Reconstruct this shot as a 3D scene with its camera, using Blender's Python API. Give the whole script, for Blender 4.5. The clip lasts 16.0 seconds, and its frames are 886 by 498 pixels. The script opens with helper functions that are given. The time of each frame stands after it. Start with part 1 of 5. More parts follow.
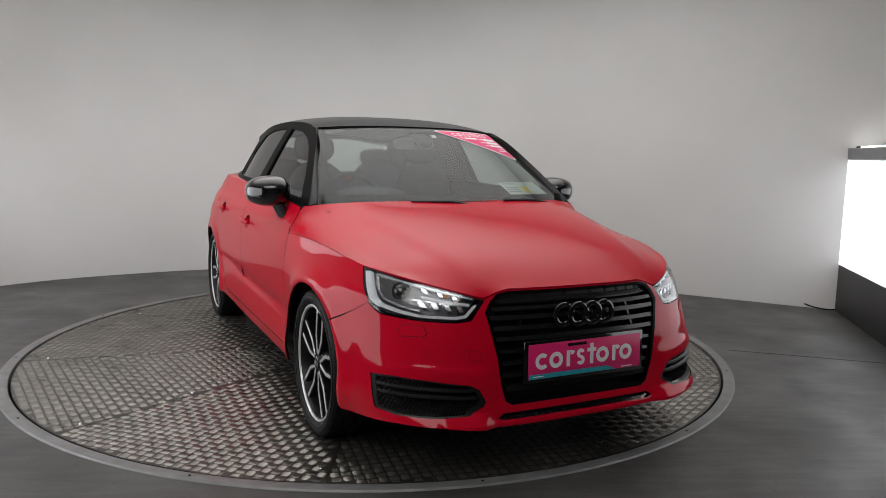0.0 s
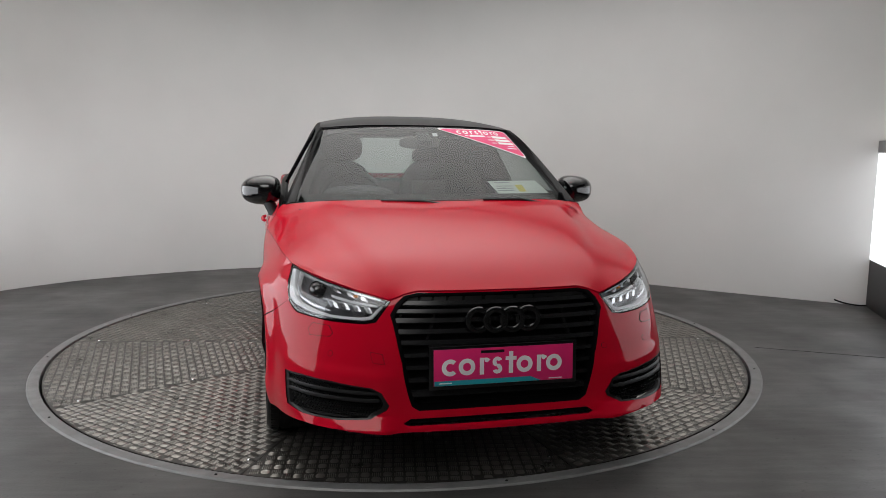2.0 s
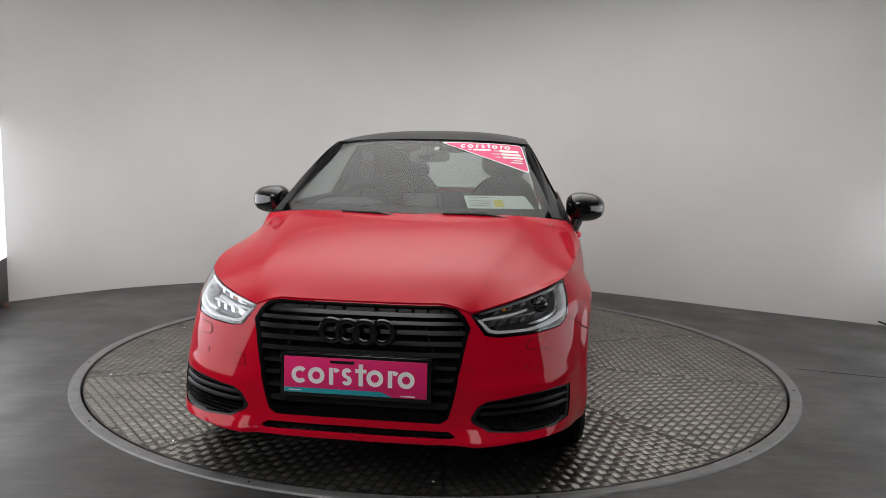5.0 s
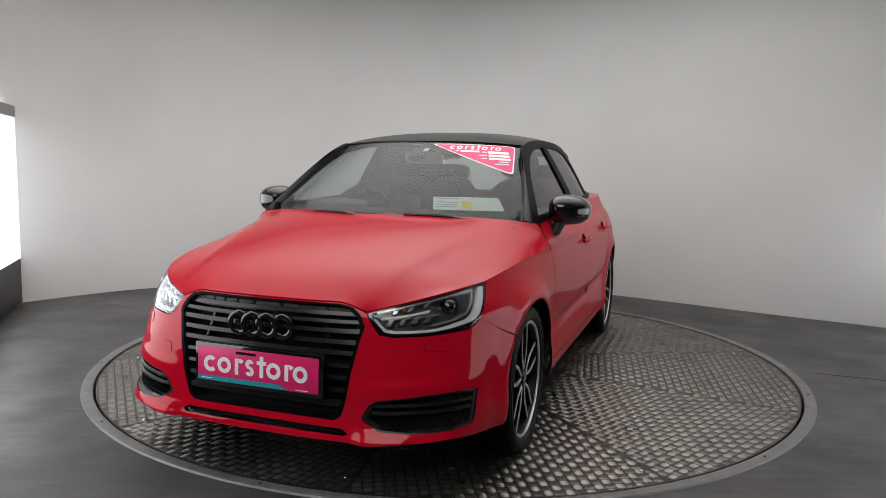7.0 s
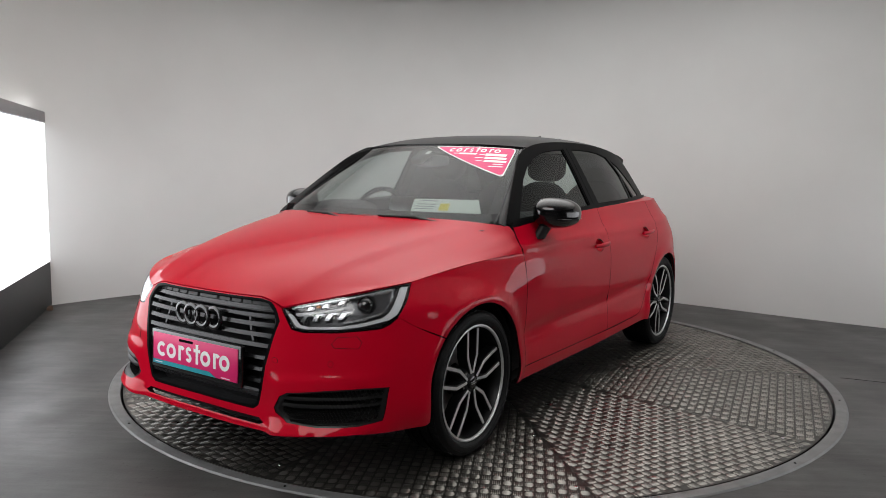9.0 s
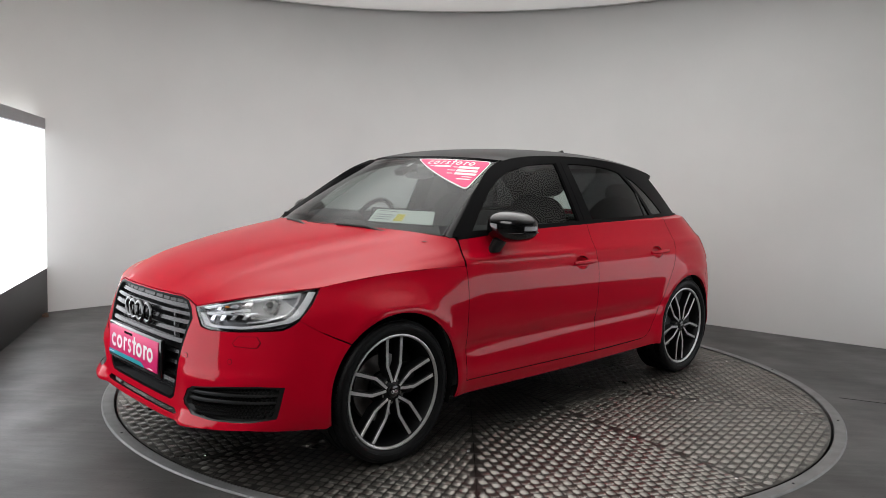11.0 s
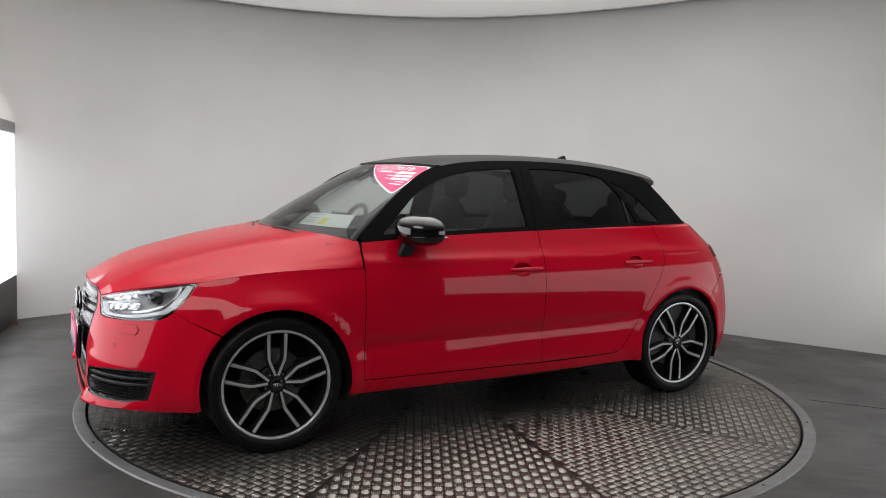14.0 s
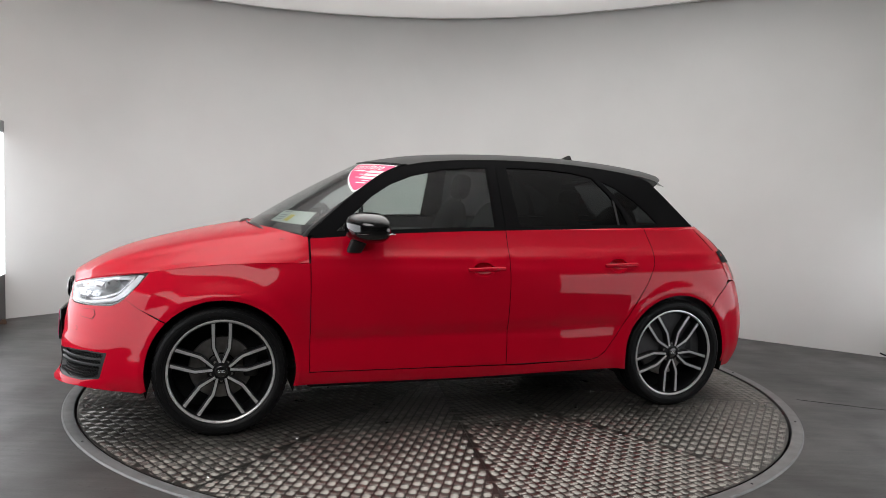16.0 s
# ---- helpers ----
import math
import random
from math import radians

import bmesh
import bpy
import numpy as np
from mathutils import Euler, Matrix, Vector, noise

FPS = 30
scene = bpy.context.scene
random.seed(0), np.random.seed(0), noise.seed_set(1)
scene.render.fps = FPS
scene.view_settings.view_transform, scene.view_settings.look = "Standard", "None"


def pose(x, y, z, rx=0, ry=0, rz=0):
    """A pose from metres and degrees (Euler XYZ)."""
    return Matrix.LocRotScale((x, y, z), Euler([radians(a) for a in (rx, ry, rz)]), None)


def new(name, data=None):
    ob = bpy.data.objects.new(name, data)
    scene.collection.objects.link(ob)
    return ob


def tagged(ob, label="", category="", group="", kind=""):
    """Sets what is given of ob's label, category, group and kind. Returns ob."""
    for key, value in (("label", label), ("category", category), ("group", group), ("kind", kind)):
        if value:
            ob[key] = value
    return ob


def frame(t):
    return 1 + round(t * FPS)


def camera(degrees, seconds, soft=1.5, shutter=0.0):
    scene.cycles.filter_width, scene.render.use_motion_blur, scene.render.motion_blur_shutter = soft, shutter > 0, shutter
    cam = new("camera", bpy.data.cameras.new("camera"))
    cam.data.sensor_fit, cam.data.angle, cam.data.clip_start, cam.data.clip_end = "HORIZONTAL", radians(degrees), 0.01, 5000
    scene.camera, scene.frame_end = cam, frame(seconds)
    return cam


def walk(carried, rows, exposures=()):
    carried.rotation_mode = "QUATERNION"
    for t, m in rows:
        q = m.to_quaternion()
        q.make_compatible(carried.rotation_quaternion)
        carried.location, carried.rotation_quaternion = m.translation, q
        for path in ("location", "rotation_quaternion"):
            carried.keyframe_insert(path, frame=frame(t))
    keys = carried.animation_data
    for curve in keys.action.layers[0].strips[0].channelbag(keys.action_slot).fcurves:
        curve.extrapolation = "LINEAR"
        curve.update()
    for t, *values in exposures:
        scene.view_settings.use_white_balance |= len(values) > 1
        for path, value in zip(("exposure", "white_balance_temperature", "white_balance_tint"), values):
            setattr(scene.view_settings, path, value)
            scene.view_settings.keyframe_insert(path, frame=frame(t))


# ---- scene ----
cam = camera(62.2, 16.0, soft=0.8)
EXPOSURES = [(0.0, 0.0), (5.0, 0.07), (8.5, 0.05), (11.0, 0.10), (12.5, 0.09), (16.0, 0.23)]
PATH = [
    (0.0, pose(-0.003, -4.56, 1.191, 82.57, 0, -4.88) @ pose(0, 0, 0, 0, 0, 1.22)),
    (0.5, pose(-0.005, -4.554, 1.198, 82.24, 0, -4.84) @ pose(0, 0, 0, 0, 0, 1.43)),
    (1.0, pose(0.011, -4.56, 1.185, 82.50, 0, -4.39) @ pose(0, 0, 0, 0, 0, 1.05)),
    (1.5, pose(-0.0, -4.571, 1.193, 82.37, 0, -3.99) @ pose(0, 0, 0, 0, 0, 1.02)),
    (2.0, pose(0.004, -4.556, 1.202, 82.27, 0, -3.00) @ pose(0, 0, 0, 0, 0, 0.53)),
    (2.5, pose(0.004, -4.548, 1.196, 82.17, 0, -2.24) @ pose(0, 0, 0, 0, 0, 0.30)),
    (3.0, pose(-0.001, -4.549, 1.201, 82.07, 0, -1.76) @ pose(0, 0, 0, 0, 0, 0.23)),
    (3.5, pose(0.001, -4.56, 1.216, 81.91, 0, -1.46) @ pose(0, 0, 0, 0, 0, 0.80)),
    (4.0, pose(0.003, -4.557, 1.197, 82.59, 0, -1.09) @ pose(0, 0, 0, 0, 0, 0.53)),
    (4.5, pose(-0.001, -4.555, 1.198, 83.00, 0, -0.84) @ pose(0, 0, 0, 0, 0, 0.80)),
    (5.0, pose(0.005, -4.568, 1.2, 83.35, 0, -0.27) @ pose(0, 0, 0, 0, 0, 1.08)),
    (7.5, pose(-0.001, -4.554, 1.198, 83.50, 0, 1.03) @ pose(0, 0, 0, 0, 0, 1.08)),
    (8.0, pose(0.0, -4.549, 1.208, 83.40, 0, 1.80) @ pose(0, 0, 0, 0, 0, 1.01)),
    (8.5, pose(-0.006, -4.551, 1.2, 83.52, 0, 2.25) @ pose(0, 0, 0, 0, 0, 0.77)),
    (11.0, pose(-0.006, -4.536, 1.194, 84.74, 0, 2.25) @ pose(0, 0, 0, 0, 0, 1.79)),
    (11.5, pose(-0.007, -4.53, 1.201, 85.01, 0, 1.29) @ pose(0, 0, 0, 0, 0, 1.88)),
    (12.0, pose(0.002, -4.533, 1.208, 85.07, 0, 0.67) @ pose(0, 0, 0, 0, 0, 1.70)),
    (12.5, pose(0.007, -4.54, 1.201, 85.15, 0, 0.41) @ pose(0, 0, 0, 0, 0, 1.57)),
    (13.0, pose(-0.001, -4.534, 1.204, 85.00, 0, 0.21) @ pose(0, 0, 0, 0, 0, 1.56)),
    (13.5, pose(0.002, -4.545, 1.198, 85.06, 0, 0.31) @ pose(0, 0, 0, 0, 0, 1.58)),
    (14.0, pose(0.001, -4.546, 1.208, 85.07, 0, 0.45) @ pose(0, 0, 0, 0, 0, 1.80)),
    (14.5, pose(-0.004, -4.546, 1.199, 85.34, 0, 0.26) @ pose(0, 0, 0, 0, 0, 2.08)),
    (15.0, pose(-0.003, -4.54, 1.212, 85.13, 0, -0.04) @ pose(0, 0, 0, 0, 0, 2.10)),
    (15.5, pose(-0.0, -4.544, 1.199, 85.35, 0, -0.24) @ pose(0, 0, 0, 0, 0, 2.08)),
    (16.0, pose(0.002, -4.553, 1.197, 85.23, 0, -0.23) @ pose(0, 0, 0, 0, 0, 2.02)),
]
walk(cam, PATH, exposures=EXPOSURES)
TURN = [(0.0, -68.54), (0.5, -71.36), (1.0, -74.34), (1.5, -77.27), (2.0, -80.27), (2.5, -83.21), (3.0, -86.07), (3.5, -88.95), (4.0, -91.95), (4.5, -94.94), (5.0, -97.92), (7.5, -112.47), (8.0, -115.49), (8.5, -118.53), (11.0, -133.48), (11.5, -136.34), (12.0, -139.24), (12.5, -142.1), (13.0, -144.93), (13.5, -147.73), (14.0, -150.49), (14.5, -153.25), (15.0, -156.09), (15.5, -159.07), (16.0, -162.14)]

# ---- world and light ----
world = bpy.data.worlds.new("studio_world")
scene.world = world
world.use_nodes = True
world.node_tree.nodes["Background"].inputs[0].default_value = (0.05, 0.05, 0.05, 1)


# ---- materials ----
def mat(name, base, rough=0.5, metal=0.0, coat=0.0, coat_rough=0.03, spec=0.5, vary=0.0, scale=8.0, bump=0.0, bump_scale=60.0, rough_vary=0.0, trans=0.0, ior=1.45, emit=0.0):
    m = bpy.data.materials.new(name)
    m.use_nodes = True
    t = m.node_tree
    b = t.nodes["Principled BSDF"]
    b.inputs["Base Color"].default_value = (*base, 1)
    b.inputs["Roughness"].default_value = rough
    b.inputs["Metallic"].default_value = metal
    b.inputs["Coat Weight"].default_value = coat
    b.inputs["Coat Roughness"].default_value = coat_rough
    b.inputs["Specular IOR Level"].default_value = spec
    b.inputs["Transmission Weight"].default_value = trans
    b.inputs["IOR"].default_value = ior
    if emit:
        b.inputs["Emission Color"].default_value = (*base, 1)
        b.inputs["Emission Strength"].default_value = emit
    if vary or bump or rough_vary:
        co = t.nodes.new("ShaderNodeTexCoord")
        n = t.nodes.new("ShaderNodeTexNoise")
        n.inputs["Scale"].default_value = scale
        n.inputs["Detail"].default_value = 6
        t.links.new(co.outputs["Object"], n.inputs["Vector"])
        if vary:
            r = t.nodes.new("ShaderNodeMapRange")
            r.inputs["From Min"].default_value, r.inputs["From Max"].default_value = 0.3, 0.7
            r.inputs["To Min"].default_value, r.inputs["To Max"].default_value = 1 - vary, 1 + vary
            t.links.new(n.outputs["Fac"], r.inputs["Value"])
            mx = t.nodes.new("ShaderNodeMix")
            mx.data_type, mx.blend_type = "RGBA", "MULTIPLY"
            mx.inputs["Factor"].default_value = 1
            mx.inputs["A"].default_value = (*base, 1)
            t.links.new(r.outputs["Result"], mx.inputs["B"])
            t.links.new(mx.outputs["Result"], b.inputs["Base Color"])
        if rough_vary:
            r = t.nodes.new("ShaderNodeMapRange")
            r.inputs["From Min"].default_value, r.inputs["From Max"].default_value = 0.3, 0.7
            r.inputs["To Min"].default_value, r.inputs["To Max"].default_value = rough - rough_vary, rough + rough_vary
            t.links.new(n.outputs["Fac"], r.inputs["Value"])
            t.links.new(r.outputs["Result"], b.inputs["Roughness"])
        if bump:
            n2 = t.nodes.new("ShaderNodeTexNoise")
            n2.inputs["Scale"].default_value = bump_scale
            n2.inputs["Detail"].default_value = 4
            t.links.new(co.outputs["Object"], n2.inputs["Vector"])
            bp = t.nodes.new("ShaderNodeBump")
            bp.inputs["Strength"].default_value = bump
            bp.inputs["Distance"].default_value = 0.002
            t.links.new(n2.outputs["Fac"], bp.inputs["Height"])
            t.links.new(bp.outputs["Normal"], b.inputs["Normal"])
    return m


RED = mat("red_paint", (0.50, 0.0012, 0.0170), 0.42, 0.0, 0.58, 0.03, spec=0.03, vary=0.03, scale=3.0)
BLACK_PAINT = mat("black_roof_paint", (0.0035, 0.0035, 0.004), 0.4, 0.0, 0.3, 0.10, spec=0.15, vary=0.1)
GLOSS_BLACK = mat("gloss_black", (0.004, 0.004, 0.0045), 0.12, 0.0, 0.8, 0.03, vary=0.05)
TRIM_BLACK = mat("black_plastic", (0.007, 0.007, 0.0075), 0.42, vary=0.15, scale=30, bump=0.2, bump_scale=400)
GRILLE_BLACK = mat("satin_black_grille", (0.010, 0.010, 0.011), 0.24, spec=0.5, vary=0.1, scale=20)
DARK = mat("underbody_black", (0.003, 0.003, 0.003), 0.9, vary=0.2, scale=20)
MATT_BLACK = mat("matt_black_pillar", (0.003, 0.003, 0.0035), 0.42, spec=0.05, vary=0.1, scale=10)
SHUT_LINE = mat("shut_line_shadow_gap", (0.012, 0.001, 0.002), 0.8, spec=0.1, vary=0.1)
RUBBER = mat("tyre_rubber", (0.0045, 0.0045, 0.005), 0.5, spec=0.25, vary=0.2, scale=12, bump=0.3, bump_scale=250)
RIM_GREY = mat("machined_alloy", (0.60, 0.60, 0.60), 0.32, 0.55, vary=0.08, scale=40)
RIM_DARK = mat("anthracite_alloy", (0.010, 0.010, 0.011), 0.38, 0.3, vary=0.1, scale=20)
STEEL = mat("brake_steel", (0.25, 0.24, 0.23), 0.4, 0.9, vary=0.2, scale=30)
CHROME = mat("chrome", (0.66, 0.67, 0.69), 0.20, 1.0, vary=0.05)
SILVER = mat("lamp_silver", (0.55, 0.56, 0.58), 0.25, 0.7, vary=0.05)
LAMP_WHITE = mat("lamp_light_guide", (0.70, 0.72, 0.74), 0.25, vary=0.06)
LAMP_INNER = mat("grey_lamp_reflector", (0.10, 0.10, 0.105), 0.28, 0.6, vary=0.15, scale=25)
AMBER = mat("amber_bulb", (0.8, 0.25, 0.02), 0.2, vary=0.05)
SEAT = mat("dark_seat_cloth", (0.010, 0.010, 0.011), 0.85, vary=0.2, scale=40)
DASH = mat("dash_plastic", (0.055, 0.055, 0.058), 0.65, vary=0.15, scale=25)
PINK = mat("pink_vinyl", (0.70, 0.020, 0.150), 0.35, vary=0.03, scale=10)
TEAL = mat("teal_vinyl", (0.02, 0.30, 0.36), 0.35, vary=0.03, scale=10)
WHITE = mat("white_print", (0.80, 0.80, 0.80), 0.5, vary=0.03, scale=10)
YELLOW = mat("yellow_print", (0.75, 0.62, 0.05), 0.5, vary=0.03)
PAPER = mat("paper", (0.72, 0.76, 0.70), 0.6, vary=0.05, scale=20)
TAIL_RED = mat("tail_lamp_red", (0.45, 0.01, 0.015), 0.25, 0.0, 0.3, vary=0.05)
WALL = mat("grey_white_wall", (0.63, 0.63, 0.62), 0.75, vary=0.05, scale=0.9, bump=0.15, bump_scale=60)
# for the walls out of view: dark, so little light bounces back
DARK_WALL = mat("unseen_dark_wall", (0.12, 0.12, 0.12), 0.8, vary=0.03, scale=1.5)
CEIL = mat("ceiling_paint", (0.82, 0.82, 0.81), 0.8, vary=0.02, scale=2)
FLOOR = mat("grey_vinyl_floor", (0.060, 0.058, 0.056), 0.46, scale=2.2, bump=0.3, bump_scale=90, rough_vary=0.10)
RIM_STEEL = mat("painted_steel_rim", (0.18, 0.18, 0.18), 0.45, 0.3, vary=0.15, scale=14, bump=0.2, bump_scale=120)
PLATE_STEEL = mat("aluminium_plate", (0.075, 0.070, 0.064), 0.36, 0.8, vary=0.25, scale=3.5, bump=0.1, bump_scale=200, rough_vary=0.08)
TREAD = mat("worn_tread_bars", (0.265, 0.253, 0.232), 0.34, 0.92, vary=0.22, scale=5.0, rough_vary=0.08)
BOX_BLACK = mat("black_laminate", (0.020, 0.020, 0.021), 0.5, vary=0.1, scale=6)
BOX_GREY = mat("grey_aluminium", (0.30, 0.30, 0.31), 0.45, 0.4, vary=0.05)
GLOW = mat("lit_fabric", (0.93, 0.96, 1.0), 0.6, emit=1.3)
BRIGHT_GLOW = mat("bright_lit_fabric", (0.93, 0.96, 1.0), 0.6, emit=2.3)
STRIP_GLOW = mat("lamp_strip_glow", (1.0, 0.99, 0.97), 0.6, emit=10.0)
CEIL_GLOW = mat("ceiling_lamp_diffuser", (1.0, 0.99, 0.97), 0.6, emit=3.4)



def scuff(m, base):
    """Cloudy wear, swept streaks and dark specks on the floor."""
    t = m.node_tree
    b = t.nodes["Principled BSDF"]
    co = t.nodes.new("ShaderNodeTexCoord")
    last = None
    for size, stretch, lo, hi, a, z in ((0.8, (1, 1, 1), 0.35, 0.65, 0.72, 1.25), (5.0, (1, 1, 1), 0.35, 0.65, 0.80, 1.2), (3.0, (1, 9, 1), 0.42, 0.62, 0.88, 1.16), (48.0, (1, 1, 1), 0.30, 0.36, 0.45, 1.0)):
        mp, n, mr = (t.nodes.new("ShaderNode" + k) for k in ("Mapping", "TexNoise", "MapRange"))
        mp.inputs["Scale"].default_value = stretch
        mp.inputs["Rotation"].default_value = (0, 0, 0.5 * size)
        n.inputs["Scale"].default_value, n.inputs["Detail"].default_value = size, 7
        for k, v in (("From Min", lo), ("From Max", hi), ("To Min", a), ("To Max", z)):
            mr.inputs[k].default_value = v
        t.links.new(co.outputs["Object"], mp.inputs["Vector"])
        t.links.new(mp.outputs[0], n.inputs["Vector"])
        t.links.new(n.outputs["Fac"], mr.inputs["Value"])
        if last is None:
            last = mr.outputs["Result"]
        else:
            ml = t.nodes.new("ShaderNodeMath")
            ml.operation = "MULTIPLY"
            t.links.new(last, ml.inputs[0])
            t.links.new(mr.outputs["Result"], ml.inputs[1])
            last = ml.outputs[0]
    mx = t.nodes.new("ShaderNodeMix")
    mx.data_type, mx.blend_type = "RGBA", "MULTIPLY"
    mx.inputs["Factor"].default_value = 1
    mx.inputs["A"].default_value = (*base, 1)
    t.links.new(last, mx.inputs["B"])
    t.links.new(mx.outputs["Result"], b.inputs["Base Color"])


scuff(FLOOR, (0.053, 0.0515, 0.0495))


def fade_to_edge(m, sx, sy, peak, rest):
    """A stretched diffuser with its tubes in the middle: brightest there, fading outwards."""
    t = m.node_tree
    co, mp, gr, ml = (t.nodes.new("ShaderNode" + k) for k in ("TexCoord", "Mapping", "TexGradient", "Math"))
    gr.gradient_type = "SPHERICAL"
    mp.inputs["Scale"].default_value = (1 / sx, 1 / sy, 0)
    t.links.new(co.outputs["Object"], mp.inputs["Vector"])
    t.links.new(mp.outputs[0], gr.inputs[0])
    ml.operation = "MULTIPLY_ADD"
    ml.inputs[1].default_value, ml.inputs[2].default_value = peak, rest
    t.links.new(gr.outputs["Fac"], ml.inputs[0])
    t.links.new(ml.outputs[0], t.nodes["Principled BSDF"].inputs["Emission Strength"])


fade_to_edge(CEIL_GLOW, 3.3, 2.5, 2.6, 0.125)
FRONT_GLOW = mat("front_lamp_diffuser", (1.0, 0.99, 0.97), 0.6, emit=3.2)


def glass(name, tint, refl=0.055):
    """Thin pane: clear tinted transmission with a mirror share that grows towards grazing views."""
    m = bpy.data.materials.new(name)
    m.use_nodes = True
    t = m.node_tree
    out = t.nodes["Material Output"]
    t.nodes.remove(t.nodes["Principled BSDF"])
    tr, gl, lw, pw, ad, mx = (t.nodes.new("ShaderNode" + k) for k in ("BsdfTransparent", "BsdfGlossy", "LayerWeight", "Math", "Math", "MixShader"))
    tr.inputs["Color"].default_value = (*tint, 1)
    gl.inputs["Roughness"].default_value = 0.01
    lw.inputs["Blend"].default_value = 0.5
    pw.operation, ad.operation = "POWER", "MULTIPLY_ADD"
    pw.inputs[1].default_value = 4.5
    ad.inputs[1].default_value, ad.inputs[2].default_value = 0.9, refl
    t.links.new(lw.outputs["Facing"], pw.inputs[0])
    t.links.new(pw.outputs[0], ad.inputs[0])
    t.links.new(ad.outputs[0], mx.inputs[0])
    t.links.new(tr.outputs[0], mx.inputs[1])
    t.links.new(gl.outputs[0], mx.inputs[2])
    t.links.new(mx.outputs[0], out.inputs["Surface"])
    return m


GLASS_CLEAR = glass("windscreen_glass", (0.55, 0.60, 0.59), 0.040)
GLASS_SIDE = glass("side_glass", (0.66, 0.72, 0.70), 0.020)
GLASS_DARK = glass("privacy_glass", (0.045, 0.047, 0.050), 0.010)
GLASS_LAMP = glass("headlight_cover", (0.93, 0.94, 0.95))


# ---- mesh helpers ----
def clear_pane(ob, material):
    """Clear panes let the daylight through."""
    if material in (GLASS_CLEAR, GLASS_SIDE, GLASS_LAMP):
        ob.visible_shadow = False



def from_data(name, verts, faces, material, parent=None, label="", smooth=True, normals=None, at=None):
    me = bpy.data.meshes.new(name)
    me.from_pydata([tuple(v) for v in verts], [], faces)
    me.materials.append(material)
    me.update()
    if smooth:
        me.polygons.foreach_set("use_smooth", [True] * len(me.polygons))
    if normals is not None:
        me.normals_split_custom_set_from_vertices([tuple(n) for n in normals])
    ob = new(name, me)
    if at is not None:
        ob.matrix_basis = at
    if parent is not None:
        ob.parent = parent
    if label:
        tagged(ob, label)
    clear_pane(ob, material)
    return ob


def part(name, bm, material, parent, label="", at=None, smooth=True):
    me = bpy.data.meshes.new(name)
    if smooth:
        for f in bm.faces:
            f.smooth = True
    bm.to_mesh(me)
    bm.free()
    me.materials.append(material)
    if smooth:
        me.set_sharp_from_angle(angle=radians(38))
    ob = new(name, me)
    if at is not None:
        ob.matrix_basis = at
    if parent is not None:
        ob.parent = parent
    if label:
        tagged(ob, label)
    clear_pane(ob, material)
    return ob


def box_bm(sx, sy, sz, at=(0, 0, 0), bevel=0.0, bm=None, segs=2, turn=None):
    b = bmesh.new()
    bmesh.ops.create_cube(b, size=1.0)
    bmesh.ops.scale(b, vec=(sx, sy, sz), verts=b.verts)
    if bevel:
        bmesh.ops.bevel(b, geom=b.edges[:], offset=bevel, segments=segs, profile=0.5, affect="EDGES")
    if turn is not None:
        bmesh.ops.transform(b, matrix=turn, verts=b.verts)
    bmesh.ops.translate(b, vec=at, verts=b.verts)
    if bm is None:
        return b
    me = bpy.data.meshes.new("tmp")
    b.to_mesh(me)
    b.free()
    bm.from_mesh(me)
    bpy.data.meshes.remove(me)
    return bm


def lathe(profile, segs=64, axis="y", bm=None):
    """Turn a closed or open profile of (radius, offset) about an axis."""
    bm = bm or bmesh.new()
    rings = []
    for i in range(segs):
        a = 2 * math.pi * i / segs
        c, s = math.cos(a), math.sin(a)
        rings.append([bm.verts.new((r * c, o, r * s) if axis == "y" else (r * c, r * s, o)) for r, o in profile])
    for i in range(segs):
        p, q = rings[i], rings[(i + 1) % segs]
        for k in range(len(profile) - 1):
            bm.faces.new((p[k], p[k + 1], q[k + 1], q[k]))
    bmesh.ops.recalc_face_normals(bm, faces=bm.faces)
    return bm


def spline(xs, ys):
    """A smooth curve through points (Catmull-Rom with monotone limits)."""
    xs, ys = np.array(xs, float), np.array(ys, float)
    d = np.diff(ys) / np.diff(xs)
    m = np.concatenate([[d[0]], (d[:-1] + d[1:]) / 2, [d[-1]]])

    def f(x):
        x = np.clip(x, xs[0], xs[-1])
        i = np.clip(np.searchsorted(xs, x) - 1, 0, len(xs) - 2)
        h = xs[i + 1] - xs[i]
        t = (x - xs[i]) / h
        return (2 * t**3 - 3 * t**2 + 1) * ys[i] + (t**3 - 2 * t**2 + t) * h * m[i] + (3 * t**2 - 2 * t**3) * ys[i + 1] + (t**3 - t**2) * h * m[i + 1]

    return f


# ---- the room ----
CEILING_Z = 2.92


def curve_points(pts, n):
    s = np.concatenate([[0], np.cumsum(np.hypot(*np.diff(np.array(pts), axis=0).T))])
    fx, fy = spline(s, [p[0] for p in pts]), spline(s, [p[1] for p in pts])
    u = np.linspace(0, s[-1], n)
    return np.stack([fx(u), fy(u)], 1)


BACK = curve_points([(-4.9, -0.6), (-4.2, 0.45), (-3.52, 1.43), (-2.95, 2.1), (-2.4, 2.47), (-1.75, 2.78), (-0.9, 2.98), (0.0, 2.97), (0.9, 2.72), (1.55, 2.38), (2.05, 2.05), (2.65, 1.63), (3.5, 1.08), (4.3, 0.5), (5.0, -0.6)], 90)


